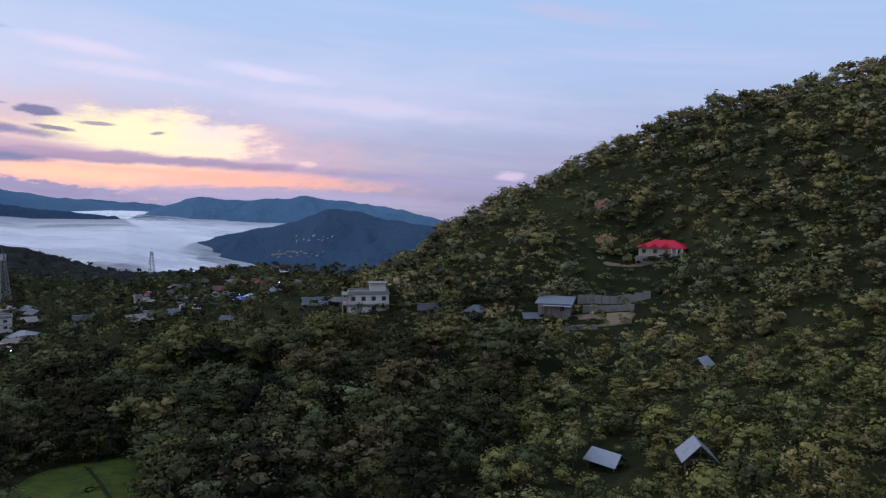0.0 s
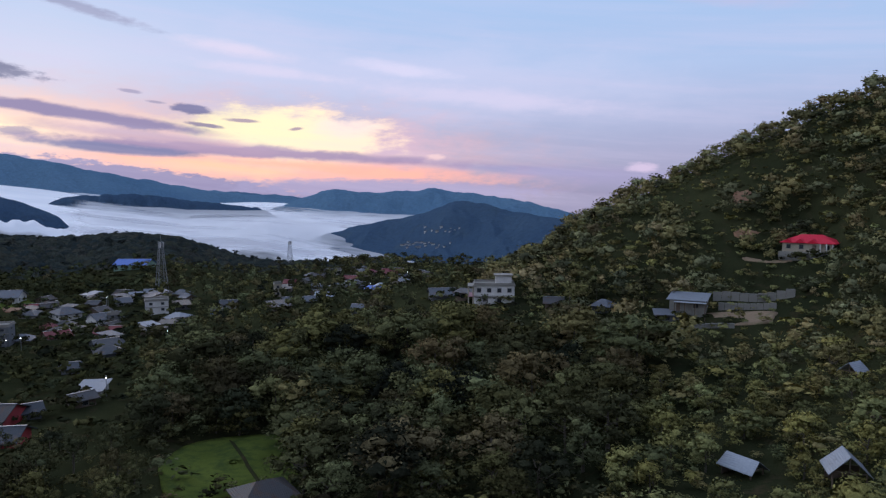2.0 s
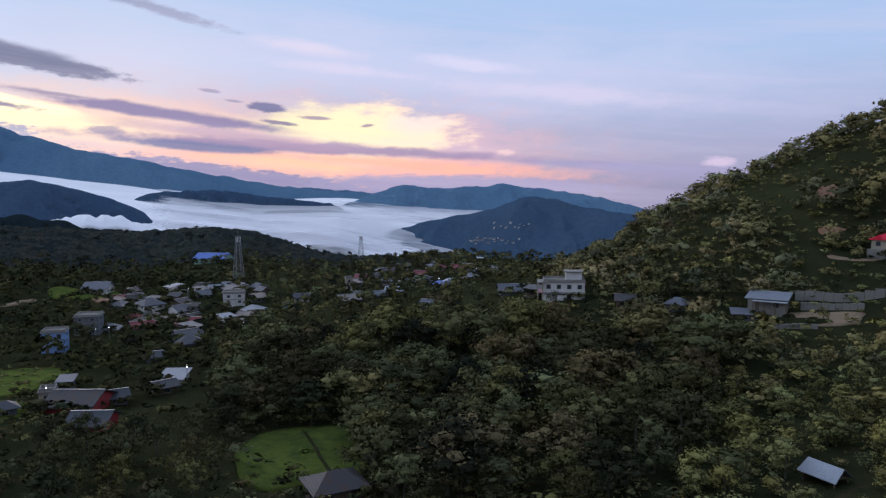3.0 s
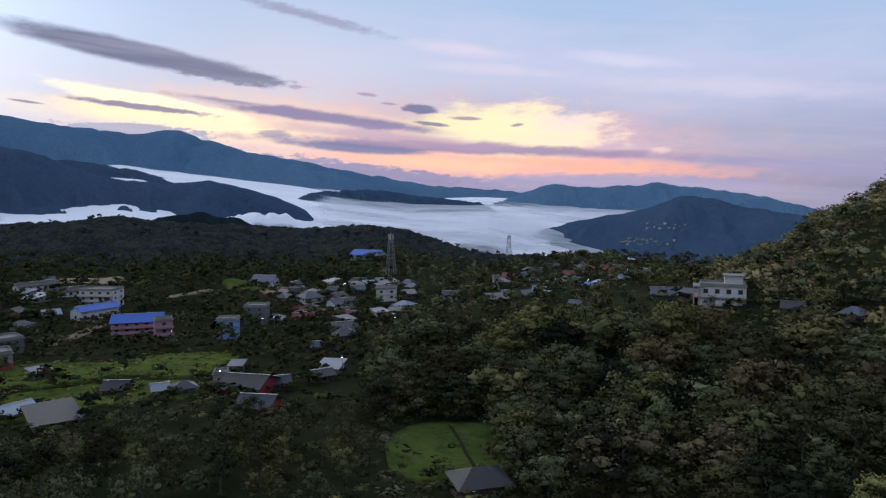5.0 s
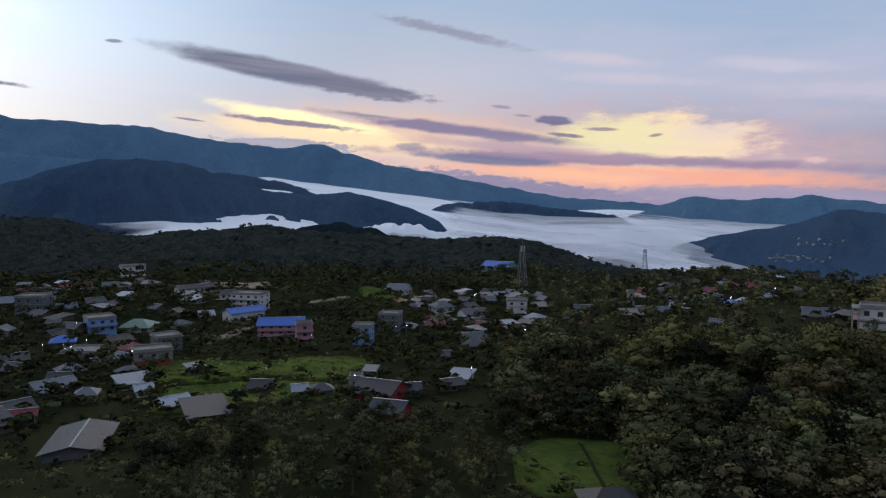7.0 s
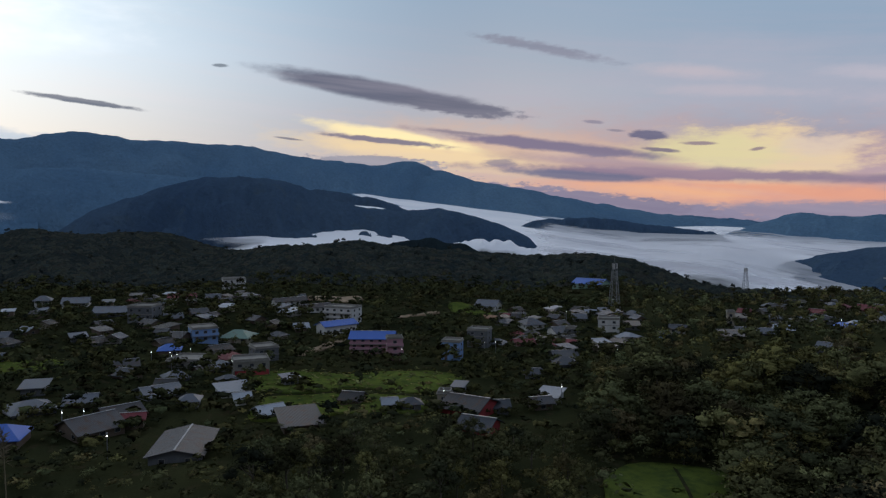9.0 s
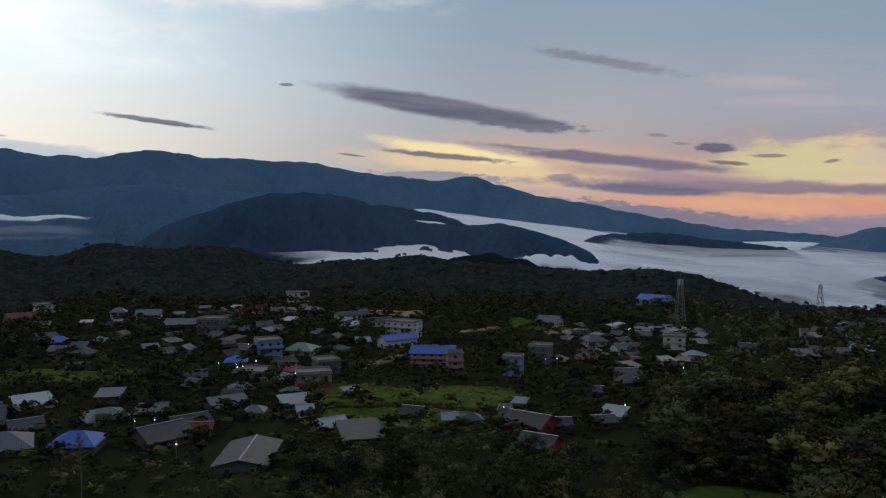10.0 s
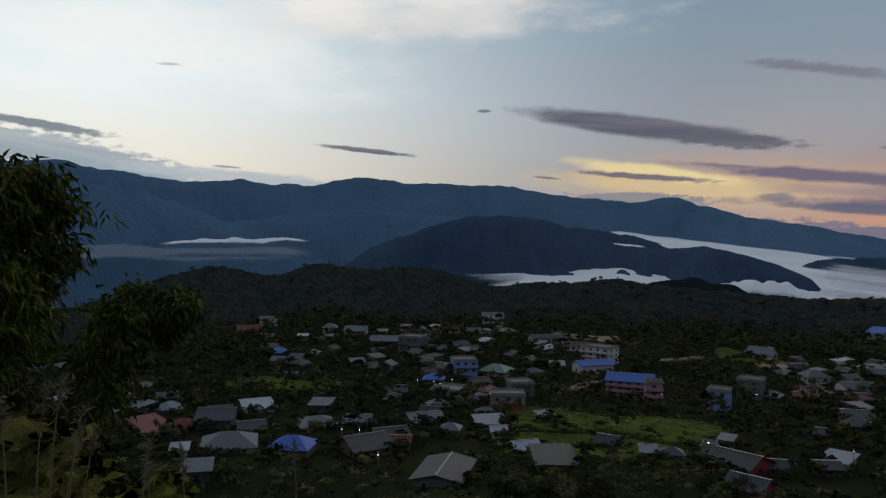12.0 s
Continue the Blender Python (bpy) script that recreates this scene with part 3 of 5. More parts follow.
def mist_top(a, r):
    """Height of the sea of mist over the valley, lower towards the peak hill."""
    return -106 + (r - 1000) * 0.0155 + np.clip(a - 30, 0, 22) * r * 0.0021 - 26 * np.clip((1900 - r) / 600, 0, 1) * np.clip((a - 36) / 6, 0, 1) - np.clip(24 - a, 0, 10) * 3.3 - 9 * np.clip((2300 - r) / 600, 0, 1) * np.clip((26 - a) / 6, 0, 1)


mist("sea_of_mist", 3, 66, 900, 4600, mist_top, "white sea of morning mist filling the valley", 21, 260, 130, 5.0)
for lift in (9, 20):
    mist("mist_wisps", 3, 42, 840, 3600, lambda a, r: lift + mist_top(a, r), "thin drifting wisps of mist above the valley", 40 + lift, 200, 80, 8.0, M_WISP)


def mist_bank(a0, a1, r, deep, line, thick, label, seed, puff=0.35, mat=None):
    """A rounded, billowing bank of mist: line gives bearing and elevation of its top, thick its height in degrees."""
    na, nt = 150, 40
    p = np.array(sorted(line), float)
    Am, T = np.meshgrid(np.linspace(a0, a1, na), np.linspace(0, math.pi, nt), indexing="ij")
    e = np.interp(Am, p[:, 0], p[:, 1])
    u = (Am - a0) / (a1 - a0)
    ends = np.clip(np.sin(u * math.pi), 0, 1) ** 0.5
    lump = 1 - puff * (1 - fnoise(Am * 0.9 + 20, T * 0.8 + seed, seed, 3)) * 1.5
    up = np.sin(T) ** 0.8 * lump * ends
    R = r - deep * np.cos(T)
    X, Y = polar(Am, R)
    top = R * np.tan(np.radians(e))
    z = EYE + top + r * math.radians(thick) * (up - 1)
    thin = np.clip(np.minimum(np.minimum(u, 1 - u) * 4, np.sin(T) * 1.3), 0, 1)
    ob = new("mist_bank", np_mesh("mist_bank", np.stack([X, Y, z], -1).reshape(-1, 3), grid_faces(na, nt), mat or M_MIST, smooth=True, attrs={"thin": thin.ravel()}))
    return tagged(ob, label, "mist", kind="stuff")


mist_bank(36.0, 46.5, 1330, 70, [(46.5, -1.9), (44.6, -1.15), (42.5, -1.35), (40, -1.5), (38, -1.9), (36, -2.4)], 2.0, "billowing white mist at the foot of the hill", 5)
mist_bank(51.5, 61.5, 1180, 50, [(61.5, -2.3), (59.5, -1.85), (57, -1.9), (54, -1.9), (51.5, -2.3)], 0.8, "low white mist bank behind the wooded ridge", 6)
mist_bank(49.4, 55.2, 1900, 60, [(55.2, 1.1), (52, 0.9), (49.4, 0.95)], 0.8, "thin pocket of mist in the saddle", 7, 0.15)
mist_bank(76.0, 88.4, 2200, 90, [(88.4, 0.95), (86, 1.15), (82, 1.25), (80, 1.2), (78.3, 1.5), (77, 1.4), (76, 1.45)], 0.6, "white bank of mist in the far valley", 8, 0.5)
mist("valley_haze", 74, 112, 1900, 2750, lambda a, r: np.tan(np.radians(-0.3)) * r - 30 + (r - 1900) * 0.07, "pale morning haze over the far valley floor", 52, 90, 50, 14.0, M_HAZE)


# ---- vegetation ----
PHI = (1 + 5 ** 0.5) / 2
ICO_V = np.array([(-1, PHI, 0), (1, PHI, 0), (-1, -PHI, 0), (1, -PHI, 0), (0, -1, PHI), (0, 1, PHI), (0, -1, -PHI), (0, 1, -PHI), (PHI, 0, -1), (PHI, 0, 1), (-PHI, 0, -1), (-PHI, 0, 1)]) / math.hypot(1, PHI)
ICO_F = np.array([(0, 11, 5), (0, 5, 1), (0, 1, 7), (0, 7, 10), (0, 10, 11), (1, 5, 9), (5, 11, 4), (11, 10, 2), (10, 7, 6), (7, 1, 8), (3, 9, 4), (3, 4, 2), (3, 2, 6), (3, 6, 8), (3, 8, 9), (4, 9, 5), (2, 4, 11), (6, 2, 10), (8, 6, 7), (9, 8, 1)])


def finer(v, f):
    """Each triangle of a ball cut in four."""
    vs, seen, out = [tuple(p) for p in v], {}, []

    def mid(a, b):
        k = (min(a, b), max(a, b))
        if k not in seen:
            m = np.array(vs[a]) + np.array(vs[b])
            vs.append(tuple(m / np.linalg.norm(m)))
            seen[k] = len(vs) - 1
        return seen[k]
    for a, b, c in f:
        d, e, g = mid(a, b), mid(b, c), mid(c, a)
        out += [(a, d, g), (b, e, d), (c, g, e), (d, e, g)]
    return np.array(vs), np.array(out)


FINE_V, FINE_F = finer(ICO_V, ICO_F)


def crown(rng, blobs, n, leaf, low=0.25, wide=0.2, fine=False, fill=0.95, size=0.16):
    """A crown of unit height: leaf clumps set over an uneven dome, dense with loose leaf sprays. Vertices, triangles, normals."""
    d0 = rng.normal(0, 1, (blobs, 3)) + (0, 0, 0.45)
    d0 /= np.linalg.norm(d0, axis=1)[:, None]
    mid, half = (low + 0.97) / 2, (0.97 - low) / 2
    lobe = rng.uniform(0, 6.28, 2)
    azi = np.arctan2(d0[:, 1], d0[:, 0])
    reach = (0.62 + 0.3 * rng.random(blobs)) * (1 + 0.22 * np.cos(2 * azi + lobe[0]) + 0.14 * np.cos(3 * azi + lobe[1]))
    c = d0 * reach[:, None] * (wide * 1.75, wide * 1.75, half * 0.85) + (0, 0, mid)
    c[0] = (rng.normal(0, 0.05), rng.normal(0, 0.05), 0.9 - size * 0.5)
    rad = size * rng.uniform(0.6, 1.2, blobs)
    bv, bf = (FINE_V, FINE_F) if fine else (ICO_V, ICO_F)
    jit = rng.uniform(0.6, 1.25, (blobs, len(bv)))[:, :, None]
    v = c[:, None] + bv[None] * jit * (rad * fill)[:, None, None] * (1, 1, 0.8)
    nv = bv[None] * 0.7 + 0.9 * (v - (0, 0, mid - 0.1)) / 0.4
    f = bf[None] + (np.arange(blobs) * len(bv))[:, None, None]
    v, nv, f = v.reshape(-1, 3), nv.reshape(-1, 3), f.reshape(-1, 3)
    if n:
        k = rng.integers(0, blobs, n)
        d = rng.normal(0, 1, (n, 3)) + (0, 0, 0.35)
        d /= np.linalg.norm(d, axis=1)[:, None]
        p = c[k] + d * (rad[k] * rng.uniform(0.7, 1.3, n))[:, None] * (1, 1, 0.8)
        nrm = d * 0.6 + rng.normal(0, 0.7, (n, 3)) + (0, 0, 0.3)
        nrm /= np.linalg.norm(nrm, axis=1)[:, None]
        t = np.cross(nrm, rng.normal(0, 1, (n, 3)))
        t /= np.linalg.norm(t, axis=1)[:, None]
        b = np.cross(nrm, t)
        s = leaf * rng.uniform(0.55, 1.35, n)[:, None]
        q = np.stack([p - t * s, p - b * s * 0.55 + nrm * s * 0.2, p + t * s - (0, 0, 0.3) * s, p + b * s * 0.55 + nrm * s * 0.1], 1).reshape(-1, 3)
        g = np.arange(n)[:, None] * 4 + len(v)
        f = np.concatenate([f, g + (0, 1, 2), g + (0, 2, 3)])
        v = np.concatenate([v, q])
        dc = (p - (0, 0, mid - 0.1)) / 0.4
        nv = np.concatenate([nv, np.repeat(0.55 * dc + 0.35 * d + 0.45 * nrm + (0, 0, 0.1), 4, 0)])
    v[:, 2] = np.maximum(v[:, 2], -0.02)
    return v, f, nv / np.linalg.norm(nv, axis=1)[:, None]


def trunk_tube(rng, sides=6, height=0.62, base=0.022, limbs=4):
    """A tapered, slightly bent trunk with limbs, of a tree of unit height."""
    vs, fs = [], []

    def tube(p0, p1, r0, r1, bend):
        n0 = len(vs)
        mid = [(p0[i] + p1[i]) / 2 + bend[i] for i in range(3)]
        for p, r in ((p0, r0), (mid, (r0 + r1) / 2), (p1, r1)):
            for s in range(sides):
                w = 2 * math.pi * s / sides
                vs.append((p[0] + r * math.cos(w), p[1] + r * math.sin(w), p[2]))
        for k in range(2):
            for s in range(sides):
                a, b = n0 + k * sides + s, n0 + k * sides + (s + 1) % sides
                fs.append((a, b, b + sides, a + sides))
    j = lambda q: rng.uniform(-q, q)
    tube((0, 0, -0.04), (j(0.03), j(0.03), height), base, base * 0.45, (j(0.02), j(0.02), 0))
    for k in range(limbs):
        z = rng.uniform(0.3, height - 0.06)
        w = rng.uniform(0, 6.28)
        tube((0, 0, z), (0.2 * math.cos(w), 0.2 * math.sin(w), z + rng.uniform(0.1, 0.24)), base * 0.5, base * 0.2, (0, 0, -0.02))
    return np.array(vs), np.array(fs)


def scatter(a0, a1, r0, r1, gap, rng, keep=None):
    """Jittered places over a stretch of the plan, about one every gap metres."""
    x0, y0 = polar(np.array([a0, a0, a1, a1, (a0 + a1) / 2]), np.array([r0, r1, r0, r1, r1]))
    gx, gy = np.meshgrid(np.arange(x0.min(), x0.max(), gap), np.arange(y0.min(), y0.max() + gap, gap))
    x, y = gx.ravel() + rng.uniform(-0.5, 0.5, gx.size) * gap, gy.ravel() + rng.uniform(-0.5, 0.5, gx.size) * gap
    a, r = np.degrees(np.arctan2(-x, y)), np.hypot(x, y)
    ok = (a > a0) & (a < a1) & (r > r0) & (r < r1)
    x, y, a, r = x[ok], y[ok], a[ok], r[ok]
    if keep is not None:
        ok = keep(x, y, a, r)
        x, y = x[ok], y[ok]
    return x, y


def forest(name, label, places, low, high, blobs, n, leaf, mat, seed, wide=1.0, base=0.25, fine=False, trunks=False, size=0.16, top=0.92, fill=0.95):
    """Many trees as one mesh."""
    rng = np.random.default_rng(seed)
    x, y = places
    z = land(x, y)
    kinds = [crown(rng, blobs, n, leaf, base, 0.2, fine, fill, size) for _ in range(11)]
    pick, turn = rng.integers(0, 11, len(x)), rng.uniform(0, 6.283, len(x))
    tall = (low + (high - low) * rng.random(len(x)) ** 1.5) * (0.75 + 0.55 * rng.random(len(x)))
    fat = wide * rng.uniform(0.8, 1.25, len(x))
    tint = np.clip(0.45 * fnoise(x / 30, y / 30, seed) + 1.0 * rng.random(len(x)) ** 1.3 - 0.25, 0.02, top)
    tint = np.where(rng.random(len(x)) < 0.03, 0.96, tint)
    vs, ts, ns, fs, slots = [], [], [], [], []
    count = 0
    for k, (p, pf, m) in enumerate(kinds):
        i = np.where(pick == k)[0]
        if not len(i):
            continue
        c, s = np.cos(turn[i])[:, None], np.sin(turn[i])[:, None]
        sx, sz = (tall[i] * fat[i])[:, None], tall[i][:, None]
        vs.append(np.stack([x[i][:, None] + sx * (c * p[:, 0] - s * p[:, 1]), y[i][:, None] + sx * (s * p[:, 0] + c * p[:, 1]), z[i][:, None] - 0.3 + sz * p[:, 2]], -1).reshape(-1, 3))
        ns.append(np.stack([c * m[:, 0] - s * m[:, 1], s * m[:, 0] + c * m[:, 1], np.repeat(m[None, :, 2], len(i), 0)], -1).reshape(-1, 3))
        ts.append(np.repeat(tint[i], len(p)))
        fs.append((pf[None] + (np.arange(len(i)) * len(p))[:, None, None] + count).reshape(-1, 3))
        slots.append(np.zeros(len(fs[-1]), int))
        count += len(vs[-1])
    mats = [mat]
    if trunks:
        tv, tf = trunk_tube(rng, 4, limbs=0)
        tf = np.concatenate([tf[:, :3], tf[:, (0, 2, 3)]])
        vs.append(np.stack([x[:, None] + tall[:, None] * tv[:, 0], y[:, None] + tall[:, None] * tv[:, 1], z[:, None] + tall[:, None] * tv[:, 2]], -1).reshape(-1, 3))
        fs.append((tf[None] + (np.arange(len(x)) * len(tv))[:, None, None] + count).reshape(-1, 3))
        out = tv * (1, 1, 0)
        ns.append(np.tile(out / np.maximum(np.linalg.norm(out, axis=1), 1e-6)[:, None], (len(x), 1)))
        ts.append(np.zeros(len(vs[-1])))
        slots.append(np.ones(len(fs[-1]), int))
        mats = [mat, M_BARK]
    ob = new(name, np_mesh(name, np.concatenate(vs), np.concatenate(fs), mats, np.concatenate(slots), True, attrs={"tint": np.concatenate(ts)}))
    ob.data.normals_split_custom_set_from_vertices(np.concatenate(ns))
    return tagged(ob, label, "trees", kind="stuff")


def canopy(name, label, a0, a1, r0, r1, step, cell, high, mat, seed, keep):
    """A closed forest roof over the land: every crown a dome of its own size, with dark clefts between."""
    aa, rr = np.arange(a0, a1, step), np.exp(np.arange(math.log(r0), math.log(r1), radians(step)))
    Am, Rm = np.meshgrid(aa, rr, indexing="ij")
    X, Y = (q.ravel() for q in polar(Am, Rm))
    ci, cj = np.floor(X / cell).astype(np.int64), np.floor(Y / cell).astype(np.int64)

    def hashed(i, j, k):
        n = (i * 374761393 + j * 668265263 + (seed + k) * 974634777) & 0x7FFFFFFF
        n = ((n ^ (n >> 13)) * 1274126177) & 0x7FFFFFFF
        return ((n ^ (n >> 16)) & 0xFFFF) / 65535.0
    h, tint = np.zeros(len(X)), np.zeros(len(X))
    for di in (-1, 0, 1):
        for dj in (-1, 0, 1):
            i, j = ci + di, cj + dj
            d = np.hypot(X - (i + hashed(i, j, 1)) * cell, Y - (j + hashed(i, j, 2)) * cell) / cell
            wide, tall = 0.5 + 0.5 * hashed(i, j, 3), 0.45 + 0.75 * hashed(i, j, 4) ** 1.5
            dome = tall * np.sqrt(np.clip(1 - (d / wide) ** 2, 0, 1))
            tint = np.where(dome > h, 0.02 + 0.9 * hashed(i, j, 5), tint)
            h = np.maximum(h, dome)
    h = h * high + (fnoise(X / 2.5, Y / 2.5, seed, 2) - 0.5) * 0.22 * high
    rim = np.hypot(X, Y) - r0 - 70 * fnoise(X / 40, Y / 40, seed + 2, 3) + 20
    h = h * np.clip(rim / 30, -0.3, 1)
    ok = keep(X, Y, np.degrees(np.arctan2(-X, Y)), np.hypot(X, Y))
    z = land(X, Y) + np.where(ok, h, -2.0)
    ob = new(name, np_mesh(name, np.stack([X, Y, z], -1), grid_faces(len(aa), len(rr)), mat, smooth=True, attrs={"tint": tint}))
    return tagged(ob, label, "trees", kind="stuff")


# clearings that stay free of trees, and plots free of any growth: bearing, distance, half width, half depth
CLEAR, PLOTS, HEDGE = [], [], []


def clearing(a, r, half_across, half_deep, plot=False):
    (PLOTS if plot else CLEAR).append((a, r, half_across, half_deep))


def free(x, y, a, r, pad=0.0, low=False):
    ok = np.ones(len(x), bool)
    for ca, cr, w, d in PLOTS if low else CLEAR + PLOTS:
        across, deep = np.radians(a - ca) * cr, r - cr
        ok &= ~((np.abs(across) < w + pad) & (np.abs(deep) < d + pad))
    return ok


# ---- houses ----
def solid(name, verts, faces, mat, parent, label=""):
    me = bpy.data.meshes.new(name)
    me.from_pydata([tuple(v) for v in verts], [], [tuple(f) for f in faces])
    me.materials.append(mat)
    ob = new(name, me)
    ob.parent = parent
    return tagged(ob, label) if label else ob


BOX_FACES = ((0, 3, 2, 1), (4, 5, 6, 7), (0, 1, 5, 4), (1, 2, 6, 5), (2, 3, 7, 6), (3, 0, 4, 7))


def box_verts(x0, x1, y0, y1, z0, z1):
    return [(x0, y0, z0), (x1, y0, z0), (x1, y1, z0), (x0, y1, z0), (x0, y0, z1), (x1, y0, z1), (x1, y1, z1), (x0, y1, z1)]


def slab(name, x0, x1, y0, y1, z0, z1, mat, parent, label=""):
    return solid(name, box_verts(x0, x1, y0, y1, z0, z1), BOX_FACES, mat, parent, label)


def merged(boxes):
    vs, fs = [], []
    for b in boxes:
        n = len(vs)
        vs += box_verts(*b)
        fs += [tuple(i + n for i in f) for f in BOX_FACES]
    return vs, fs


# a window of unit size, facing -y: frame ring with sill, and a pane
ring = [(x * k, y, 0.5 + z * k) for y in (-0.07, 0.02) for k in (0.5, 0.41) for x, z in ((-1, -1), (1, -1), (1, 1), (-1, 1))]
ring_faces = []
for i in range(4):
    j = (i + 1) % 4
    ring_faces += [(i, j, 4 + j, 4 + i), (8 + i, 12 + i, 12 + j, 8 + j), (i, 8 + i, 8 + j, j), (4 + i, 4 + j, 12 + j, 12 + i)]
WINDOW_FRAME = bpy.data.meshes.new("window")
WINDOW_FRAME.from_pydata(ring, [], ring_faces)
WINDOW_FRAME.materials.append(M_CONCRETE)
WINDOW_PANE = bpy.data.meshes.new("pane")
WINDOW_PANE.from_pydata(box_verts(-0.41, 0.41, -0.025, 0.015, 0.09, 0.91), [], BOX_FACES)
WINDOW_PANE.materials.append(M_GLASS)


def window(parent, x, y, z, w, h, turn=0.0):
    ob = new("window", WINDOW_FRAME)
    ob.parent = parent
    ob.matrix_local = Matrix.LocRotScale((x, y, z), Euler((0, 0, turn)), (w, 1, h))
    new("pane", WINDOW_PANE).parent = ob
    return ob


ROOFS = {"tin": (M_TIN, "weathered grey zinc"), "dark": (M_TINDARK, "old dark zinc"), "pale": (M_TINWHITE, "pale shiny zinc"), "blue": (M_TINBLUE, "blue metal"),
         "red": (M_TINRED, "bright red metal"), "maroon": (M_TINMAROON, "maroon metal"), "green": (M_TINGREEN, "dull green metal"), "slab": (M_CONCRETE, "flat concrete")}
WALLS = {"white": (M_WHITE, "white"), "cream": (M_CREAM, "cream"), "grey": (M_GREY, "grey plastered"), "pink": (M_PINK, "dusky pink"), "blue": (M_BLUE, "blue"),
         "red": (M_REDWALL, "red"), "wood": (M_WOOD, "dark wooden"), "concrete": (M_CONCRETE, "bare concrete"), "green": (M_GREENWALL, "pale green")}
hrng = random.Random(5)


def roof_mesh(kind, w, d, z, rise, over, parent, mat):
    x, y, t = w / 2 + over, d / 2 + over, 0.14
    if kind == "gable":
        e = rise * over / (d / 2)
        v = [(-x, -y, z - e), (x, -y, z - e), (x, 0, z + rise), (-x, 0, z + rise), (x, y, z - e), (-x, y, z - e)]
        v += [(a, b, c + t) for a, b, c in v]
        f = [(6, 7, 8, 9), (9, 8, 10, 11), (0, 3, 2, 1), (3, 5, 4, 2), (0, 1, 7, 6), (4, 5, 11, 10), (1, 2, 8, 7), (2, 4, 10, 8), (3, 0, 6, 9), (5, 3, 9, 11)]
        ob = solid("roof", v, f, mat, parent)
        slab("ridge_cap", -x, x, -0.14, 0.14, z + rise + t - 0.02, z + rise + t + 0.06, M_STEEL, ob)
    elif kind == "hip":
        k = max(w / 2 - d / 2, 0.15 * w)
        e = 0.25
        v = [(-x, -y, z - e), (x, -y, z - e), (x, y, z - e), (-x, y, z - e), (-k, 0, z + rise), (k, 0, z + rise)]
        v += [(a, b, c + t) for a, b, c in v]
        f = [(6, 7, 11, 10), (7, 8, 11), (8, 9, 10, 11), (9, 6, 10), (0, 4, 5, 1), (1, 5, 2), (2, 5, 4, 3), (3, 4, 0), (0, 1, 7, 6), (1, 2, 8, 7), (2, 3, 9, 8), (3, 0, 6, 9)]
        ob = solid("roof", v, f, mat, parent)
    elif kind == "shed":
        v = [(-x, -y, z - 0.1), (x, -y, z - 0.1), (x, y, z + rise), (-x, y, z + rise)]
        v += [(a, b, c + t) for a, b, c in v]
        ob = solid("roof", v, BOX_FACES, mat, parent)
    else:
        ob = slab("roof", -x, x, -y, y, z, z + 0.22, mat, parent)
        p, q = merged([(-w / 2, w / 2, -d / 2, -d / 2 + 0.15, z + 0.22, z + 0.75), (-w / 2, w / 2, d / 2 - 0.15, d / 2, z + 0.22, z + 0.75),
                       (-w / 2, -w / 2 + 0.15, -d / 2 + 0.15, d / 2 - 0.15, z + 0.22, z + 0.75), (w / 2 - 0.15, w / 2, -d / 2 + 0.15, d / 2 - 0.15, z + 0.22, z + 0.75)])
        solid("parapet", p, q, mat, ob)
    return ob


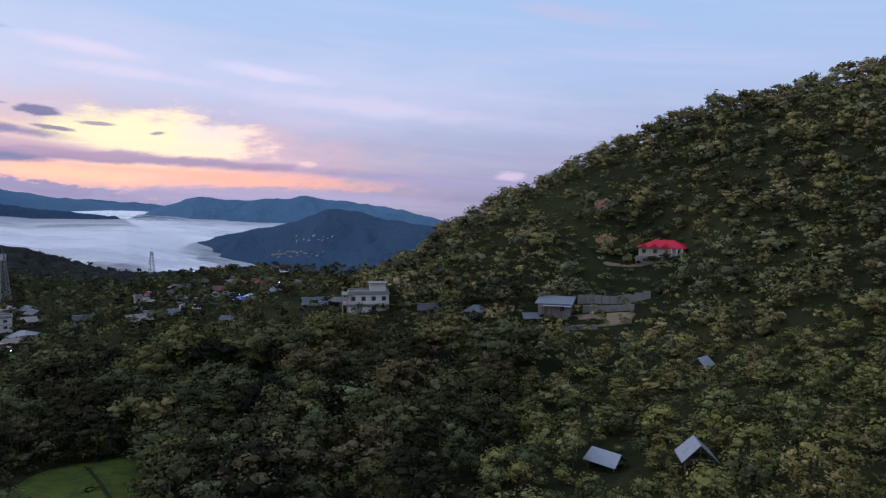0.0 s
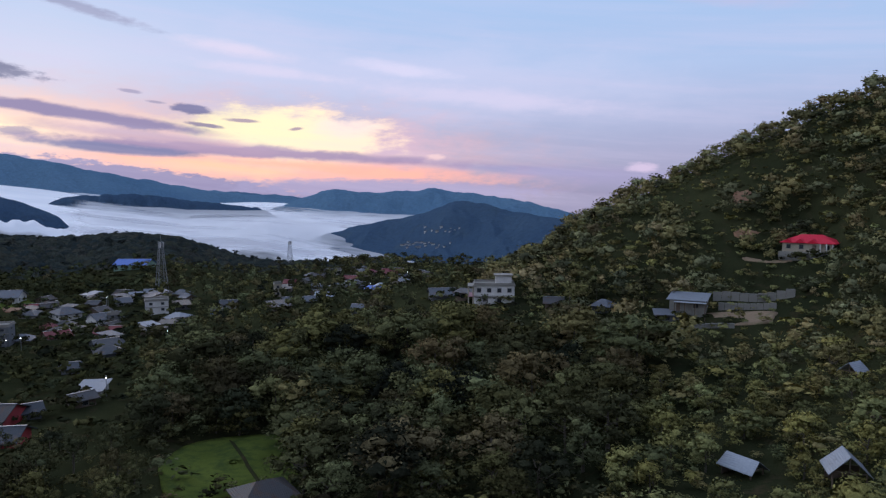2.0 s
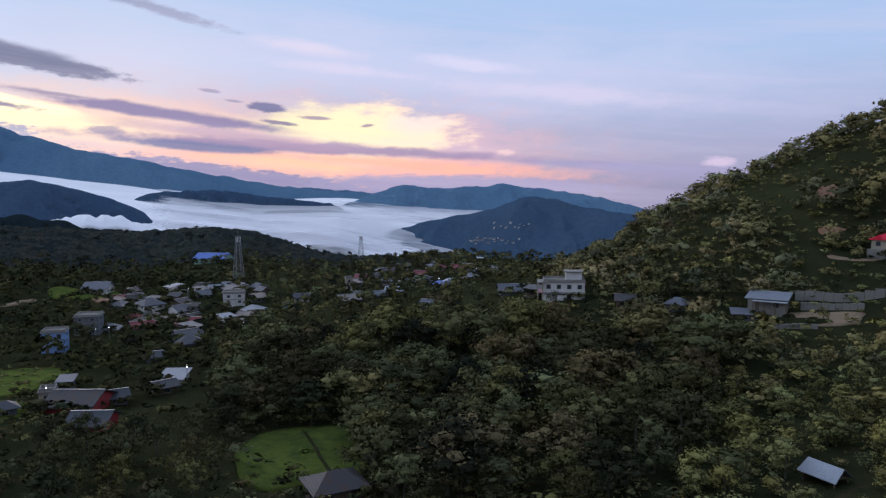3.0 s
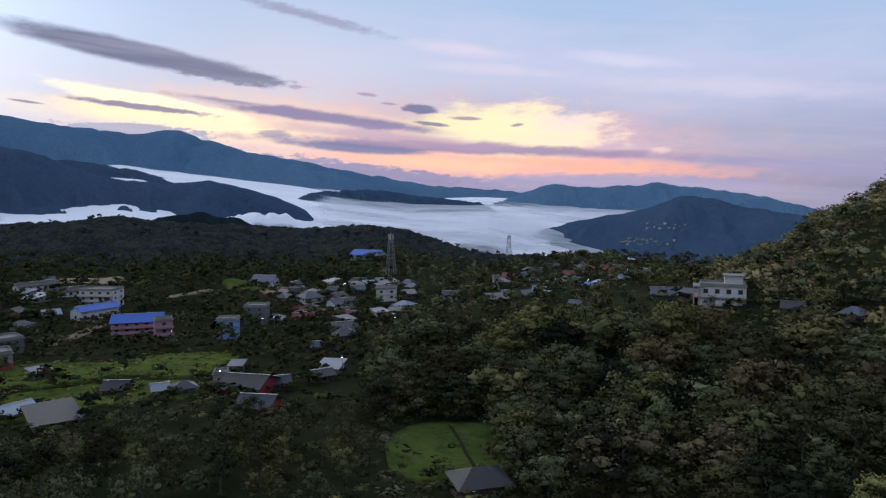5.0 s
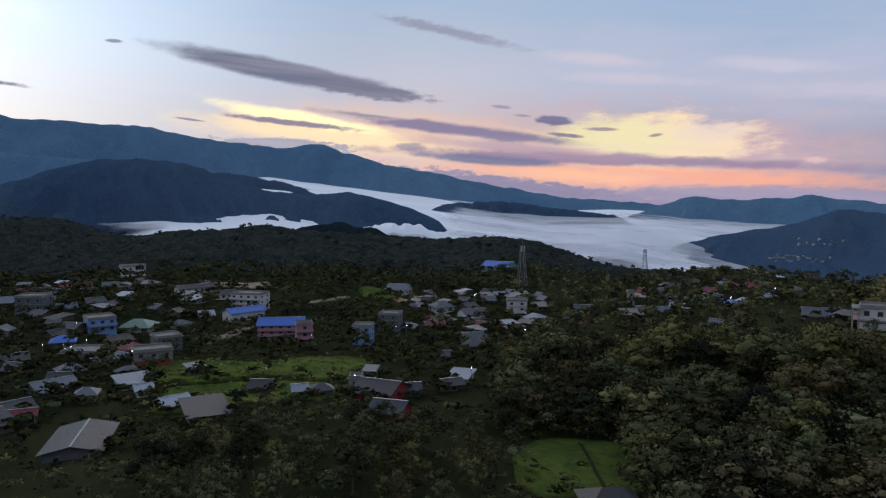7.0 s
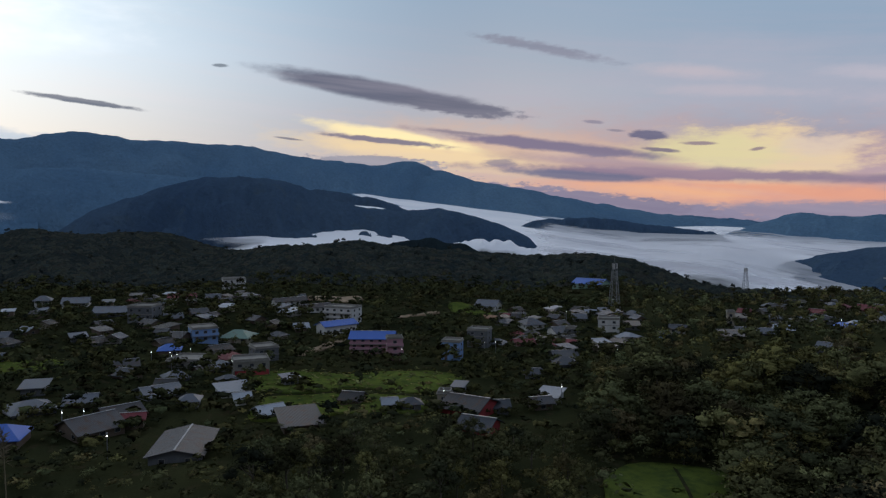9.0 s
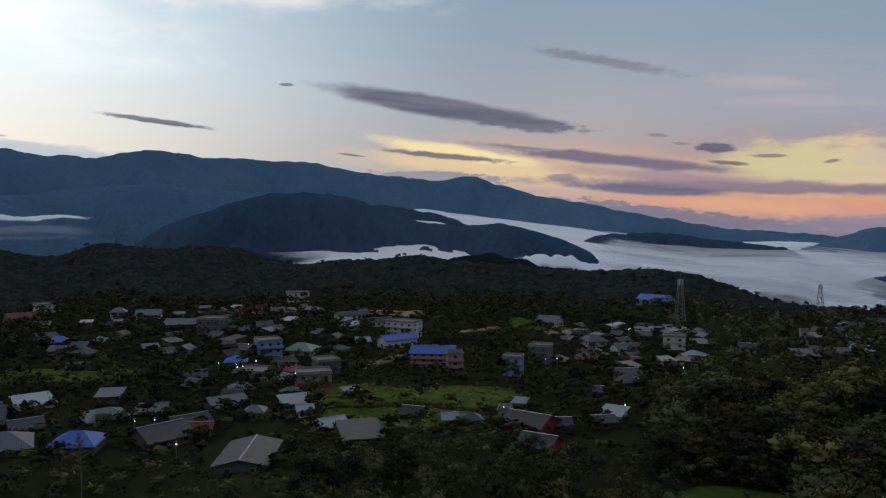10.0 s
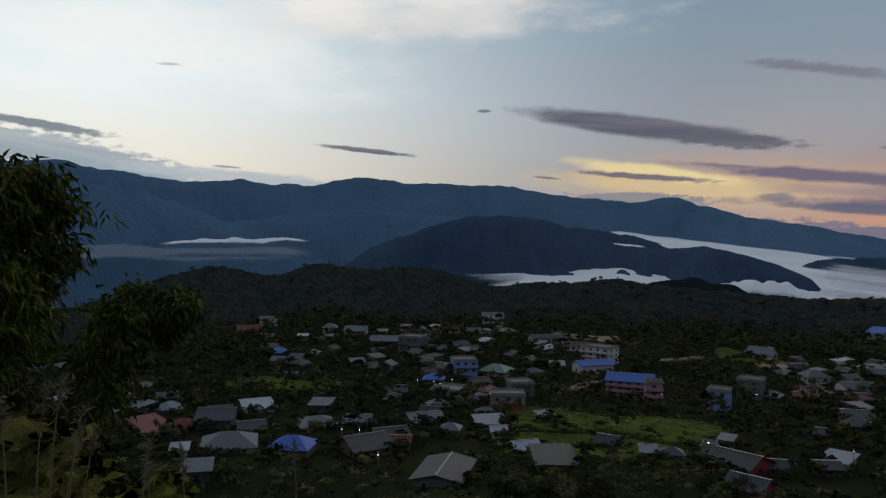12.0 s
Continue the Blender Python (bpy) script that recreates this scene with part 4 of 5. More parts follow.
def house(kind, a, r, w, h, roof="tin", wall="grey", storeys=1, d=None, turn=None, group="town houses", label="", bands=False, windows=True, category="house", lift=0.0, front=5.0, pitch=0.22):
    """A house of width w and full height h; its front looks to the viewer's hill, turned by turn degrees."""
    low_house = storeys == 1 and not label
    d = d or max(3.2, min(w * hrng.uniform(0.8, 1.1), 9.5))
    h, w = (h * 0.86, w * 0.88) if low_house else (h, w)
    turn = hrng.uniform(-28, 28) if turn is None else turn
    x, y = (float(v) for v in polar(a, r))
    z = land1(x, y) + lift - (0.25 if low_house else 0.0)
    thing = new("house")
    thing.matrix_world = Matrix.LocRotScale((x, y, z), Euler((0, 0, radians(a + turn))), None)
    rise = {"gable": pitch * d, "hip": 0.24 * d, "shed": 0.14 * d, "flat": 0.0}[kind]
    rise = min(rise, h * 0.5)
    top = h - rise if kind != "flat" else h - 0.75
    wm, wname = WALLS[wall]
    rm, rname = ROOFS[roof]
    x1, y1 = w / 2, d / 2
    if kind == "gable":
        v = [(-x1, -y1, -2.5), (x1, -y1, -2.5), (x1, y1, -2.5), (-x1, y1, -2.5), (-x1, -y1, top), (x1, -y1, top), (x1, y1, top), (-x1, y1, top), (-x1, 0, top + rise), (x1, 0, top + rise)]
        f = [(0, 3, 2, 1), (0, 1, 5, 4), (2, 3, 7, 6), (1, 2, 6, 9, 5), (3, 0, 4, 8, 7), (4, 5, 9, 8), (8, 9, 6, 7)]
        body = solid("wall", v, f, wm, thing)
    elif kind == "shed":
        v = [(-x1, -y1, -2.5), (x1, -y1, -2.5), (x1, y1, -2.5), (-x1, y1, -2.5), (-x1, -y1, top), (x1, -y1, top), (x1, y1, top + rise * 0.93), (-x1, y1, top + rise * 0.93)]
        body = solid("wall", v, BOX_FACES, wm, thing)
    else:
        body = slab("wall", -x1, x1, -y1, y1, -2.5, top, wm, thing)
    roof_mesh(kind, w, d, top, rise, 0.6 if kind != "flat" else 0.25, thing, rm)
    if windows and top > 1.7:
        step = top / storeys
        n = max(1, int(w / 2.6))
        door_at = hrng.randrange(n) if n > 1 else -1
        for s in range(storeys):
            for i in range(n):
                wx = (i + 0.5) / n * w - x1
                if s == 0 and i == door_at:
                    door = slab("door", wx - 0.45, wx + 0.45, -y1 - 0.05, -y1 + 0.02, 0.02, min(2.0, step * 0.82), M_WOOD, thing)
                    continue
                window(thing, wx, -y1, s * step + step * 0.32, min(1.15, w / n * 0.55), min(1.25, step * 0.46))
            m = max(1, int(d / 3.4))
            for i in range(m):
                for side in (-1, 1):
                    window(thing, side * x1, (i + 0.5) / m * d - y1, s * step + step * 0.32, 1.0, min(1.2, step * 0.45), side * math.pi / 2)
            if s and (bands or storeys > 1):
                slab("ledge" if not bands else "balcony", -x1 - 0.1, x1 + 0.1, -y1 - (1.1 if bands else 0.25), -y1 - 0.003, s * step - 0.12, s * step + 0.04, M_CONCRETE, thing)
                if bands:
                    slab("balcony_rail", -x1 - 0.1, x1 + 0.1, -y1 - 1.1, -y1 - 1.02, s * step + 0.05, s * step + 0.85, wm, thing)
    number = {1: "single-storey", 2: "two-storey", 3: "three-storey", 4: "four-storey"}[storeys]
    tagged(thing, label or f"{number} house with {wname} walls and {rname} roof", category, group)
    clearing(a, r - front / 2, w / 2 + 1.2, d / 2 + front / 2 + 1.0)
    clearing(a, r, w / 2 + 0.5, d / 2 + 0.6, True)
    if storeys == 1:
        for _ in range(max(4, int(w * 1.0))):
            p = thing.matrix_world @ Vector((hrng.uniform(-x1 - 1.5, x1 + 1.5), -y1 - hrng.uniform(1.0, 3.4), 0))
            HEDGE.append((p.x, p.y))
        for side in (-1, 1):
            p = thing.matrix_world @ Vector((side * (x1 + hrng.uniform(1.2, 2.4)), hrng.uniform(-y1, y1), 0))
            HEDGE.append((p.x, p.y))
    return thing

house("gable", 65.6, 123, 13.0, 3.0, "dark", "grey", 1, d=8.0, turn=78, front=0.5, lift=-0.5, pitch=0.11, label="long hall with a grey zinc roof among bushes")
clearing(65.6, 122, 6.0, 9.5, True)
house("hip", 77.6, 138, 8.2, 3.7, "blue", "wood", 1)
house("gable", 69.1, 142, 4.1, 3.2, "maroon", "wood", 1)
house("gable", 70.0, 150, 7.6, 3.1, "dark", "wood", 1)
house("gable", 72.0, 140, 9.2, 4.0, "dark", "wood", 1)
house("hip", 82.4, 141, 10.6, 4.2, "tin", "grey", 1)
house("gable", 83.3, 169, 8.6, 4.5, "tin", "grey", 1)
house("shed", 80.3, 183, 7.9, 2.9, "pale", "white", 1)
house("gable", 80.8, 160, 5.9, 3.0, "tin", "grey", 1)
house("hip", 75.8, 162, 8.6, 3.0, "tin", "grey", 1)
house("hip", 85.8, 168, 4.3, 3.2, "maroon", "wood", 1)
house("shed", 86.0, 137, 2.7, 2.9, "pale", "white", 1)
house("shed", 84.7, 118, 4.1, 3.0, "tin", "grey", 1)
house("gable", 86.9, 201, 5.1, 3.0, "tin", "grey", 1)
house("shed", 75.4, 181, 5.3, 3.0, "tin", "grey", 1)
house("gable", 67.3, 166, 8.5, 3.0, "tin", "grey", 1)
house("hip", 65.1, 153, 3.9, 3.0, "tin", "grey", 1)
house("shed", 61.9, 162, 7.3, 2.9, "pale", "white", 1)
house("hip", 62.3, 176, 4.5, 3.0, "tin", "grey", 1)
house("gable", 61.3, 153, 3.2, 2.9, "pale", "white", 1)
house("gable", 59.2, 141, 5.2, 2.9, "pale", "white", 1)
house("gable", 52.6, 146, 4.3, 3.1, "dark", "wood", 1)
house("gable", 49.7, 139, 2.7, 2.9, "pale", "white", 1)
house("hip", 48.0, 140, 4.1, 3.0, "tin", "grey", 1)
house("shed", 56.9, 132, 7.7, 3.1, "dark", "wood", 1)
house("gable", 43.2, 140, 8.1, 3.3, "dark", "red", 1, d=9, turn=-28, label="long low red-walled house with rusty brown roof")
house("gable", 42.4, 120, 6.1, 3.2, "tin", "red", 1, turn=-24)
house("flat", 45.2, 149, 3.1, 3.3, "slab", "cream", 1)
house("shed", 44.0, 160, 2.6, 3.0, "tin", "grey", 1)
house("gable", 40.8, 143, 3.8, 3.0, "tin", "grey", 1)
house("gable", 37.5, 148, 4.5, 3.1, "dark", "wood", 1)
house("shed", 36.7, 157, 5.0, 2.9, "pale", "white", 1)
house("gable", 38.1, 184, 4.3, 3.0, "tin", "grey", 1)
house("gable", 35.7, 213, 7.6, 3.0, "tin", "grey", 1)
house("hip", 35.6, 204, 7.4, 3.0, "tin", "grey", 1)
house("gable", 51.0, 232, 13.8, 6.9, "blue", "pink", 3, bands=True, d=8, turn=-8, label="long dusky pink three-storey building with blue roof")
house("flat", 49.3, 213, 4.7, 7.0, "slab", "pink", 3, bands=True, turn=6, label="dusky pink three-storey block with open balconies")
house("gable", 53.9, 259, 13.3, 5.3, "blue", "white", 1, d=6, turn=32, label="long white hall with a blue metal roof")
house("flat", 53.4, 284, 12.4, 6.5, "slab", "white", 3, bands=True, d=8, turn=-30, label="white three-storey school with balcony bands")
house("flat", 44.6, 213, 5.6, 6.0, "slab", "blue", 3, turn=-12)
house("flat", 42.4, 232, 6.6, 6.0, "slab", "grey", 3, turn=-15)
house("hip", 38.3, 273, 8.4, 4.3, "tin", "white", 1)
house("gable", 35.8, 260, 9.5, 3.6, "tin", "white", 1)
house("flat", 32.2, 267, 7.6, 4.8, "slab", "white", 2)
house("gable", 41.7, 314, 9.0, 4.5, "tin", "white", 1, turn=-20, label="white shed with a dark open front")
house("gable", 38.9, 237, 6.9, 3.0, "maroon", "cream", 1)
house("gable", 35.5, 237, 7.3, 3.4, "maroon", "cream", 1)
house("flat", 35.1, 256, 3.4, 3.6, "slab", "grey", 2)
market = house("flat", 60.6, 190, 8.8, 4.7, "slab", "concrete", 2, d=7, turn=5, label="two-storey concrete shop house with a red shopfront")
slab("shopfront", -4.2, 4.2, -3.72, -3.56, -0.5, 1.75, M_REDWALL, market, "dark red painted shopfront")
house("flat", 59.6, 221, 7.0, 4.6, "slab", "grey", 2)
house("flat", 64.1, 246, 8.0, 5.0, "slab", "blue", 2, bands=True, turn=10)
house("hip", 66.5, 230, 6.7, 4.1, "blue", "wood", 1)
house("flat", 65.1, 213, 10.5, 3.4, "slab", "concrete", 1)
house("hip", 61.5, 249, 10.9, 4.4, "green", "cream", 1)
house("hip", 74.8, 337, 6.6, 4.8, "tin", "white", 1)
house("gable", 72.7, 329, 10.8, 4.0, "tin", "white", 1)
house("gable", 65.5, 331, 12.8, 4.5, "maroon", "white", 1, d=6, turn=-8)
house("flat", 61.8, 394, 11.6, 5.6, "slab", "white", 2)
house("gable", 81.0, 355, 13.0, 5.1, "maroon", "wood", 1)
house("flat", 79.4, 398, 10.1, 4.7, "slab", "white", 2)
house("hip", 78.7, 275, 6.4, 3.4, "blue", "wood", 1)
house("gable", 77.3, 264, 5.2, 3.0, "tin", "grey", 1)
house("gable", 77.7, 233, 4.1, 3.0, "tin", "grey", 1)
house("gable", 70.4, 300, 13.1, 3.8, "tin", "grey", 1)
house("flat", 68.2, 283, 9.0, 5.6, "slab", "grey", 2)
house("shed", 57.6, 171, 3.7, 3.0, "tin", "grey", 1)
house("hip", 28.0, 255, 3.0, 3.2, "tin", "blue", 1)
house("gable", 27.0, 269, 6.1, 3.6, "tin", "white", 1)
house("flat", 23.3, 290, 2.6, 6.0, "slab", "cream", 2)
house("gable", 16.5, 275, 4.6, 3.0, "tin", "grey", 1)
house("shed", 15.8, 245, 5.0, 2.9, "blue", "wood", 1)
house("gable", 16.6, 202, 5.9, 3.0, "tin", "grey", 1)
house("gable", 10.2, 209, 7.9, 3.6, "tin", "grey", 1)
house("shed", 8.3, 194, 4.8, 3.1, "dark", "wood", 1)
house("hip", 16.0, 317, 5.1, 3.6, "maroon", "cream", 1)
house("gable", 14.2, 318, 9.7, 3.9, "maroon", "cream", 1)
house("flat", 18.5, 340, 3.2, 4.0, "slab", "white", 1)
house("gable", 20.2, 298, 4.3, 3.0, "tin", "grey", 1)
house("gable", 22.6, 254, 2.8, 3.0, "tin", "grey", 1)
house("hip", -2.7, 175, 4.5, 3.0, "tin", "grey", 1)
house("gable", 1.2, 179, 4.7, 3.1, "dark", "wood", 1)
house("gable", 55.6, 300, 13.0, 3.6, "dark", "white", 1, d=5, turn=24, label="long white barrack with a dark roof")
house("gable", 57.6, 312, 14.0, 3.6, "dark", "white", 1, d=5, turn=24, label="long white barrack with a dark roof")
house("gable", 33.6, 412, 17.0, 4.9, "blue", "green", 1, d=13, turn=-24, label="large hall with a bright blue metal roof")

# small houses filling the lanes of the town and of the ridge village
for lane, count in (((56, 80, 250, 350), 60), ((60, 72, 200, 250), 22), ((30, 41, 220, 310), 60), ((11, 24, 240, 350), 26), ((66, 92, 145, 215), 20), ((84, 97, 220, 330), 10)):
    for _ in range(count):
        la, lr = hrng.uniform(lane[0], lane[1]), hrng.uniform(lane[2], lane[3])
        if not bool(free(*(np.array([q]) for q in (*polar(la, lr), la, lr)), 1.0)[0]):
            continue
        lw = hrng.uniform(4.0, 7.0)
        house(hrng.choice(("gable", "gable", "hip", "shed")), la, lr, lw, hrng.uniform(2.7, 3.4), hrng.choice(("tin", "tin", "dark", "dark", "dark", "dark", "tin", "pale", "maroon")),
              hrng.choice(("grey", "wood", "wood", "cream", "concrete", "wood")), turn=hrng.uniform(-60, 60), front=2.0)


# ---- houses with more shape ----
def villa():
    """The white two-storey house on the ridge with its roof room and porch."""
    t = house("flat", 6.0, 188, 10.5, 5.9, "slab", "white", 2, 7.5, 2.0, label="white two-storey flat-roofed villa on the wooded ridge", group="ridge villas", front=26, lift=-1.2)
    slab("roof_room", 0.4, 4.6, -1.5, 2.2, 5.38, 7.6, M_WHITE, t)
    slab("roof_room_slab", 0.0, 5.0, -2.0, 2.6, 7.603, 7.8, M_CONCRETE, t)
    slab("canopy", -6.9, -4.6, -4.4, 2.0, 5.0, 5.2, M_CONCRETE, t)
    for px in (-6.7, -5.5):
        for py in (-4.2, -1.0):
            slab("pillar", px - 0.17, px + 0.17, py - 0.17, py + 0.17, -2.5, 4.997, M_CREAM, t, "cream porch pillar")
    slab("porch_floor", -6.9, -5.26, -4.4, 2.0, 2.4, 2.6, M_PINK, t)
    slab("awning", -5.2, 5.2, -5.0, -3.76, 2.35, 2.5, M_CONCRETE, t)
    for px in (-4.0, -0.5, 3.4):
        slab("front_wall", px - 1.2, px + 1.0, -4.7, -4.4, -2.5, 2.0, M_WHITE, t)
    return t


def red_house():
    """The red-roofed house with three gablets on the open hillside."""
    t = house("hip", -17.3, 204, 12.0, 4.3, "red", "cream", 1, 7.0, -14.0, label="cream bungalow with a bright red metal roof", group="hillside houses", front=12, lift=0.5)
    for px in (-4.6, -1.7, 1.2):
        v = [(px - 1.3, -4.1, 2.45), (px + 1.3, -4.1, 2.45), (px, -4.1, 3.45), (px - 0.2, -1.2, 3.4), (px + 0.2, -1.2, 3.4), (px, -1.2, 3.6)]
        g = solid("gablet", v, [(0, 1, 2), (0, 2, 5, 3), (1, 4, 5, 2), (0, 3, 4, 1), (3, 5, 4)], M_TINRED, t, "small red gablet")
    slab("plinth", -6.6, 6.6, -4.6, -3.52, -2.5, 0.1, M_CONCRETE, t)
    for px in (3.0, 4.4, 5.8):
        slab("pillar", px - 0.14, px + 0.14, -4.2, -3.9, 0.103, 2.35, M_WHITE, t)
    return t


def walled_yard():
    """The pale shed-roofed house with its veranda and long retaining walls."""
    t = house("shed", -9.1, 171, 7.6, 3.5, "pale", "concrete", 1, 6.0, -8.0, label="concrete house with a pale sloping metal roof", group="hillside houses", front=10, lift=0.2)
    slab("veranda_roof", -2.6, 4.3, -5.0, -3.46, 2.25, 2.36, M_TINWHITE, t)
    for px in (-2.4, -0.2, 2.0, 4.1):
        slab("post", px - 0.1, px + 0.1, -4.9, -4.7, -2.5, 2.247, M_WOOD, t)
    house("shed", -7.5, 167, 5.4, 2.7, "tin", "grey", 1, 4.0, 6.0, group="hillside houses", front=8)
    for n, (a0, a1, rad, hh) in enumerate(((-10.8, -16.4, 177, 1.7), (-11.2, -15.2, 171.5, 1.2), (-8.6, -12.4, 162, 0.8))):
        wall = new("retaining_wall")
        for k in range(9):
            p0, p1 = polar(a0 + (a1 - a0) * k / 9, rad), polar(a0 + (a1 - a0) * (k + 1) / 9 , rad)
            cx, cy = (p0[0] + p1[0]) / 2, (p0[1] + p1[1]) / 2
            half = math.hypot(p1[0] - p0[0], p1[1] - p0[1]) / 2 - 0.03
            q = slab("wall_panel", -half, half, -0.2, 0.2, -1.2, hh, M_CONCRETE, wall)
            q.matrix_local = Matrix.LocRotScale((cx, cy, land1(cx, cy) + 0.1), Euler((0, 0, radians((a0 + a1) / 2))), None)
            c = slab("coping", -half, half, -0.28, 0.28, hh, hh + 0.12, M_CONCRETE, q)
        tagged(wall, "long weathered concrete retaining wall on the hillside", "wall", "retaining walls")
        clearing((a0 + a1) / 2, rad - 4, abs(a1 - a0) / 2 * rad / 57.3, 6)


def open_hut(a, r, w, d, h, turn, label, torn=False):
    """A thatch-less hut: two sheets of zinc on a timber frame."""
    x, y = (float(v) for v in polar(a, r))
    t = new("hut")
    t.matrix_world = Matrix.LocRotScale((x, y, land1(x, y)), Euler((0, 0, radians(a + turn))), None)
    e = 0.42 * h
    for s in (-1, 1):
        sag = 0.25 if torn and s > 0 else 0.0
        v = [(0, -d / 2, h), (0, d / 2, h - sag), (s * w / 2, d / 2 + 0.2, e - sag), (s * w / 2, -d / 2 - 0.2, e), (s * w * 0.27, 0, (h + e) / 2 + 0.12)]
        v += [(p, q, k - 0.08) for p, q, k in v]
        f = [(0, 3, 4), (3, 2, 4), (2, 1, 4), (1, 0, 4), (5, 9, 8), (8, 9, 7), (7, 9, 6), (6, 9, 5), (0, 5, 8, 3), (3, 8, 7, 2), (2, 7, 6, 1), (1, 6, 5, 0)]
        solid("roof_sheet", v, f, M_TINWHITE, t)
    for px in (-w / 2 + 0.5, w / 2 - 0.5):
        for py in (-d / 2 + 0.3, d / 2 - 0.3):
            slab("post", px - 0.07, px + 0.07, py - 0.07, py + 0.07, -1.0, e + 0.1, M_WOOD, t)
    slab("tie_beam", -w / 2 + 0.5, w / 2 - 0.5, -d / 2 + 0.25, -d / 2 + 0.37, e + 0.1, e + 0.24, M_WOOD, t)
    slab("king_post", -0.06, 0.06, -d / 2 + 0.25, -d / 2 + 0.37, e + 0.24, h - 0.12, M_WOOD, t)
    slab("back_wall", -w / 2 + 0.57, w / 2 - 0.57, d / 2 - 0.33, d / 2 - 0.27, -0.6, e, M_WOOD, t)
    tagged(t, label, "hut", "farm huts")
    clearing(a, r - 3, w / 2 + 0.8, d / 2 + 4)
    clearing(a, r, w / 2, d / 2, True)


villa()
red_house()
walled_yard()
open_hut(-20.1, 87, 4.3, 3.8, 3.5, 14, "open timber hut with a pale zinc roof in scrub")
open_hut(-13.3, 90, 3.4, 4.4, 2.2, 56, "low open hut with torn zinc roof sheets", True)
open_hut(-20.3, 124, 3.4, 3.0, 2.6, -30, "small grey-roofed hut between bushes")
house("hip", 24.6, 83, 5.8, 3.6, "dark", "wood", d=5.0, turn=18, group="farm huts", label="wooden farmhouse with an old grey zinc roof", front=2)


def lattice_tower(a, r, h, w, label):
    """A telecom mast: four tapering legs, cross braces, antennas at the top."""
    x, y = (float(v) for v in polar(a, r))
    t = new("telecom_tower")
    t.matrix_world = Matrix.LocRotScale((x, y, land1(x, y)), Euler((0, 0, radians(a + 20))), None)
    levels = 12

    def corner(i, k):
        s = w / 2 * (1 - 0.72 * k / levels)
        return Vector((s * (1, 1, -1, -1)[i], s * (1, -1, -1, 1)[i], h * k / levels))

    def bar(name, p, q, rad):
        dv = (q - p).normalized()
        u = dv.orthogonal().normalized()
        n = dv.cross(u)
        v = [tuple(c + rad * (u * math.cos(g) + n * math.sin(g))) for c in (p, q) for g in (0, 1.571, 3.142, 4.712)]
        solid(name, v, [(0, 1, 5, 4), (1, 2, 6, 5), (2, 3, 7, 6), (3, 0, 4, 7), (3, 2, 1, 0), (4, 5, 6, 7)], M_STEEL, t)
    for i in range(4):
        bar("leg", corner(i, 0) - Vector((0, 0, 1.5)), corner(i, levels), 0.12)
        for k in range(levels):
            bar("brace", corner(i, k), corner((i + 1) % 4, k + 1), 0.05)
            bar("brace", corner((i + 1) % 4, k), corner(i, k + 1), 0.05)
    for i in range(3):
        g = i * 2.094
        slab("antenna", math.cos(g) * 1.1 - 0.2, math.cos(g) * 1.1 + 0.2, math.sin(g) * 1.1 - 0.2, math.sin(g) * 1.1 + 0.2, h - 2.6, h - 0.3, M_WHITE, t)
    bar("lightning_rod", Vector((0, 0, h - 1)), Vector((0, 0, h + 3)), 0.06)
    tagged(t, label, "tower", "telecom masts")


lattice_tower(31.8, 330, 21, 4.5, "grey steel lattice telecom tower behind the town")
lattice_tower(22.3, 500, 17, 4.0, "slim steel lattice tower on the wooded ridge")


def street_lamp(a, r, h=6.0):
    x, y = (float(v) for v in polar(a, r))
    t = new("street_lamp")
    t.matrix_world = Matrix.LocRotScale((x, y, land1(x, y)), Euler((0, 0, radians(a))), None)
    slab("pole", -0.07, 0.07, -0.07, 0.07, -1.0, h, M_STEEL, t)
    slab("arm", -0.04, 0.04, -1.1, 0.0, h, h + 0.08, M_STEEL, t)
    bm = bmesh.new()
    bmesh.ops.create_icosphere(bm, subdivisions=1, radius=0.1, matrix=Matrix.Translation((0, -1.1, h - 0.2)))
    me = bpy.data.meshes.new("bulb")
    bm.to_mesh(me)
    bm.free()
    me.materials.append(M_BULB)
    new("bulb", me).parent = t
    tagged(t, "lit street lamp on a thin steel pole", "street lamp", "street lamps")


street_lamp(35.6, 280, 4.2)
street_lamp(35.8, 155, 4.2)
street_lamp(31.5, 203, 4.2)
street_lamp(42.0, 217, 4.2)
street_lamp(41.1, 219, 4.2)
street_lamp(48.7, 208, 4.2)
street_lamp(65.0, 220, 4.2)
street_lamp(65.6, 239, 4.2)
street_lamp(66.5, 213, 4.2)
street_lamp(66.0, 209, 4.2)
street_lamp(72.4, 141, 4.2)
street_lamp(70.9, 124, 4.2)
street_lamp(73.8, 142, 4.2)
street_lamp(13.0, 289, 4.2)
street_lamp(4.9, 198, 4.2)
street_lamp(16.0, 242, 4.2)
street_lamp(35.5, 282, 4.2)
street_lamp(33.4, 409, 4.2)
street_lamp(67.8, 213, 4.2)
street_lamp(66.4, 207, 4.2)
street_lamp(62.0, 190, 4.2)
street_lamp(45.3, 142, 4.2)


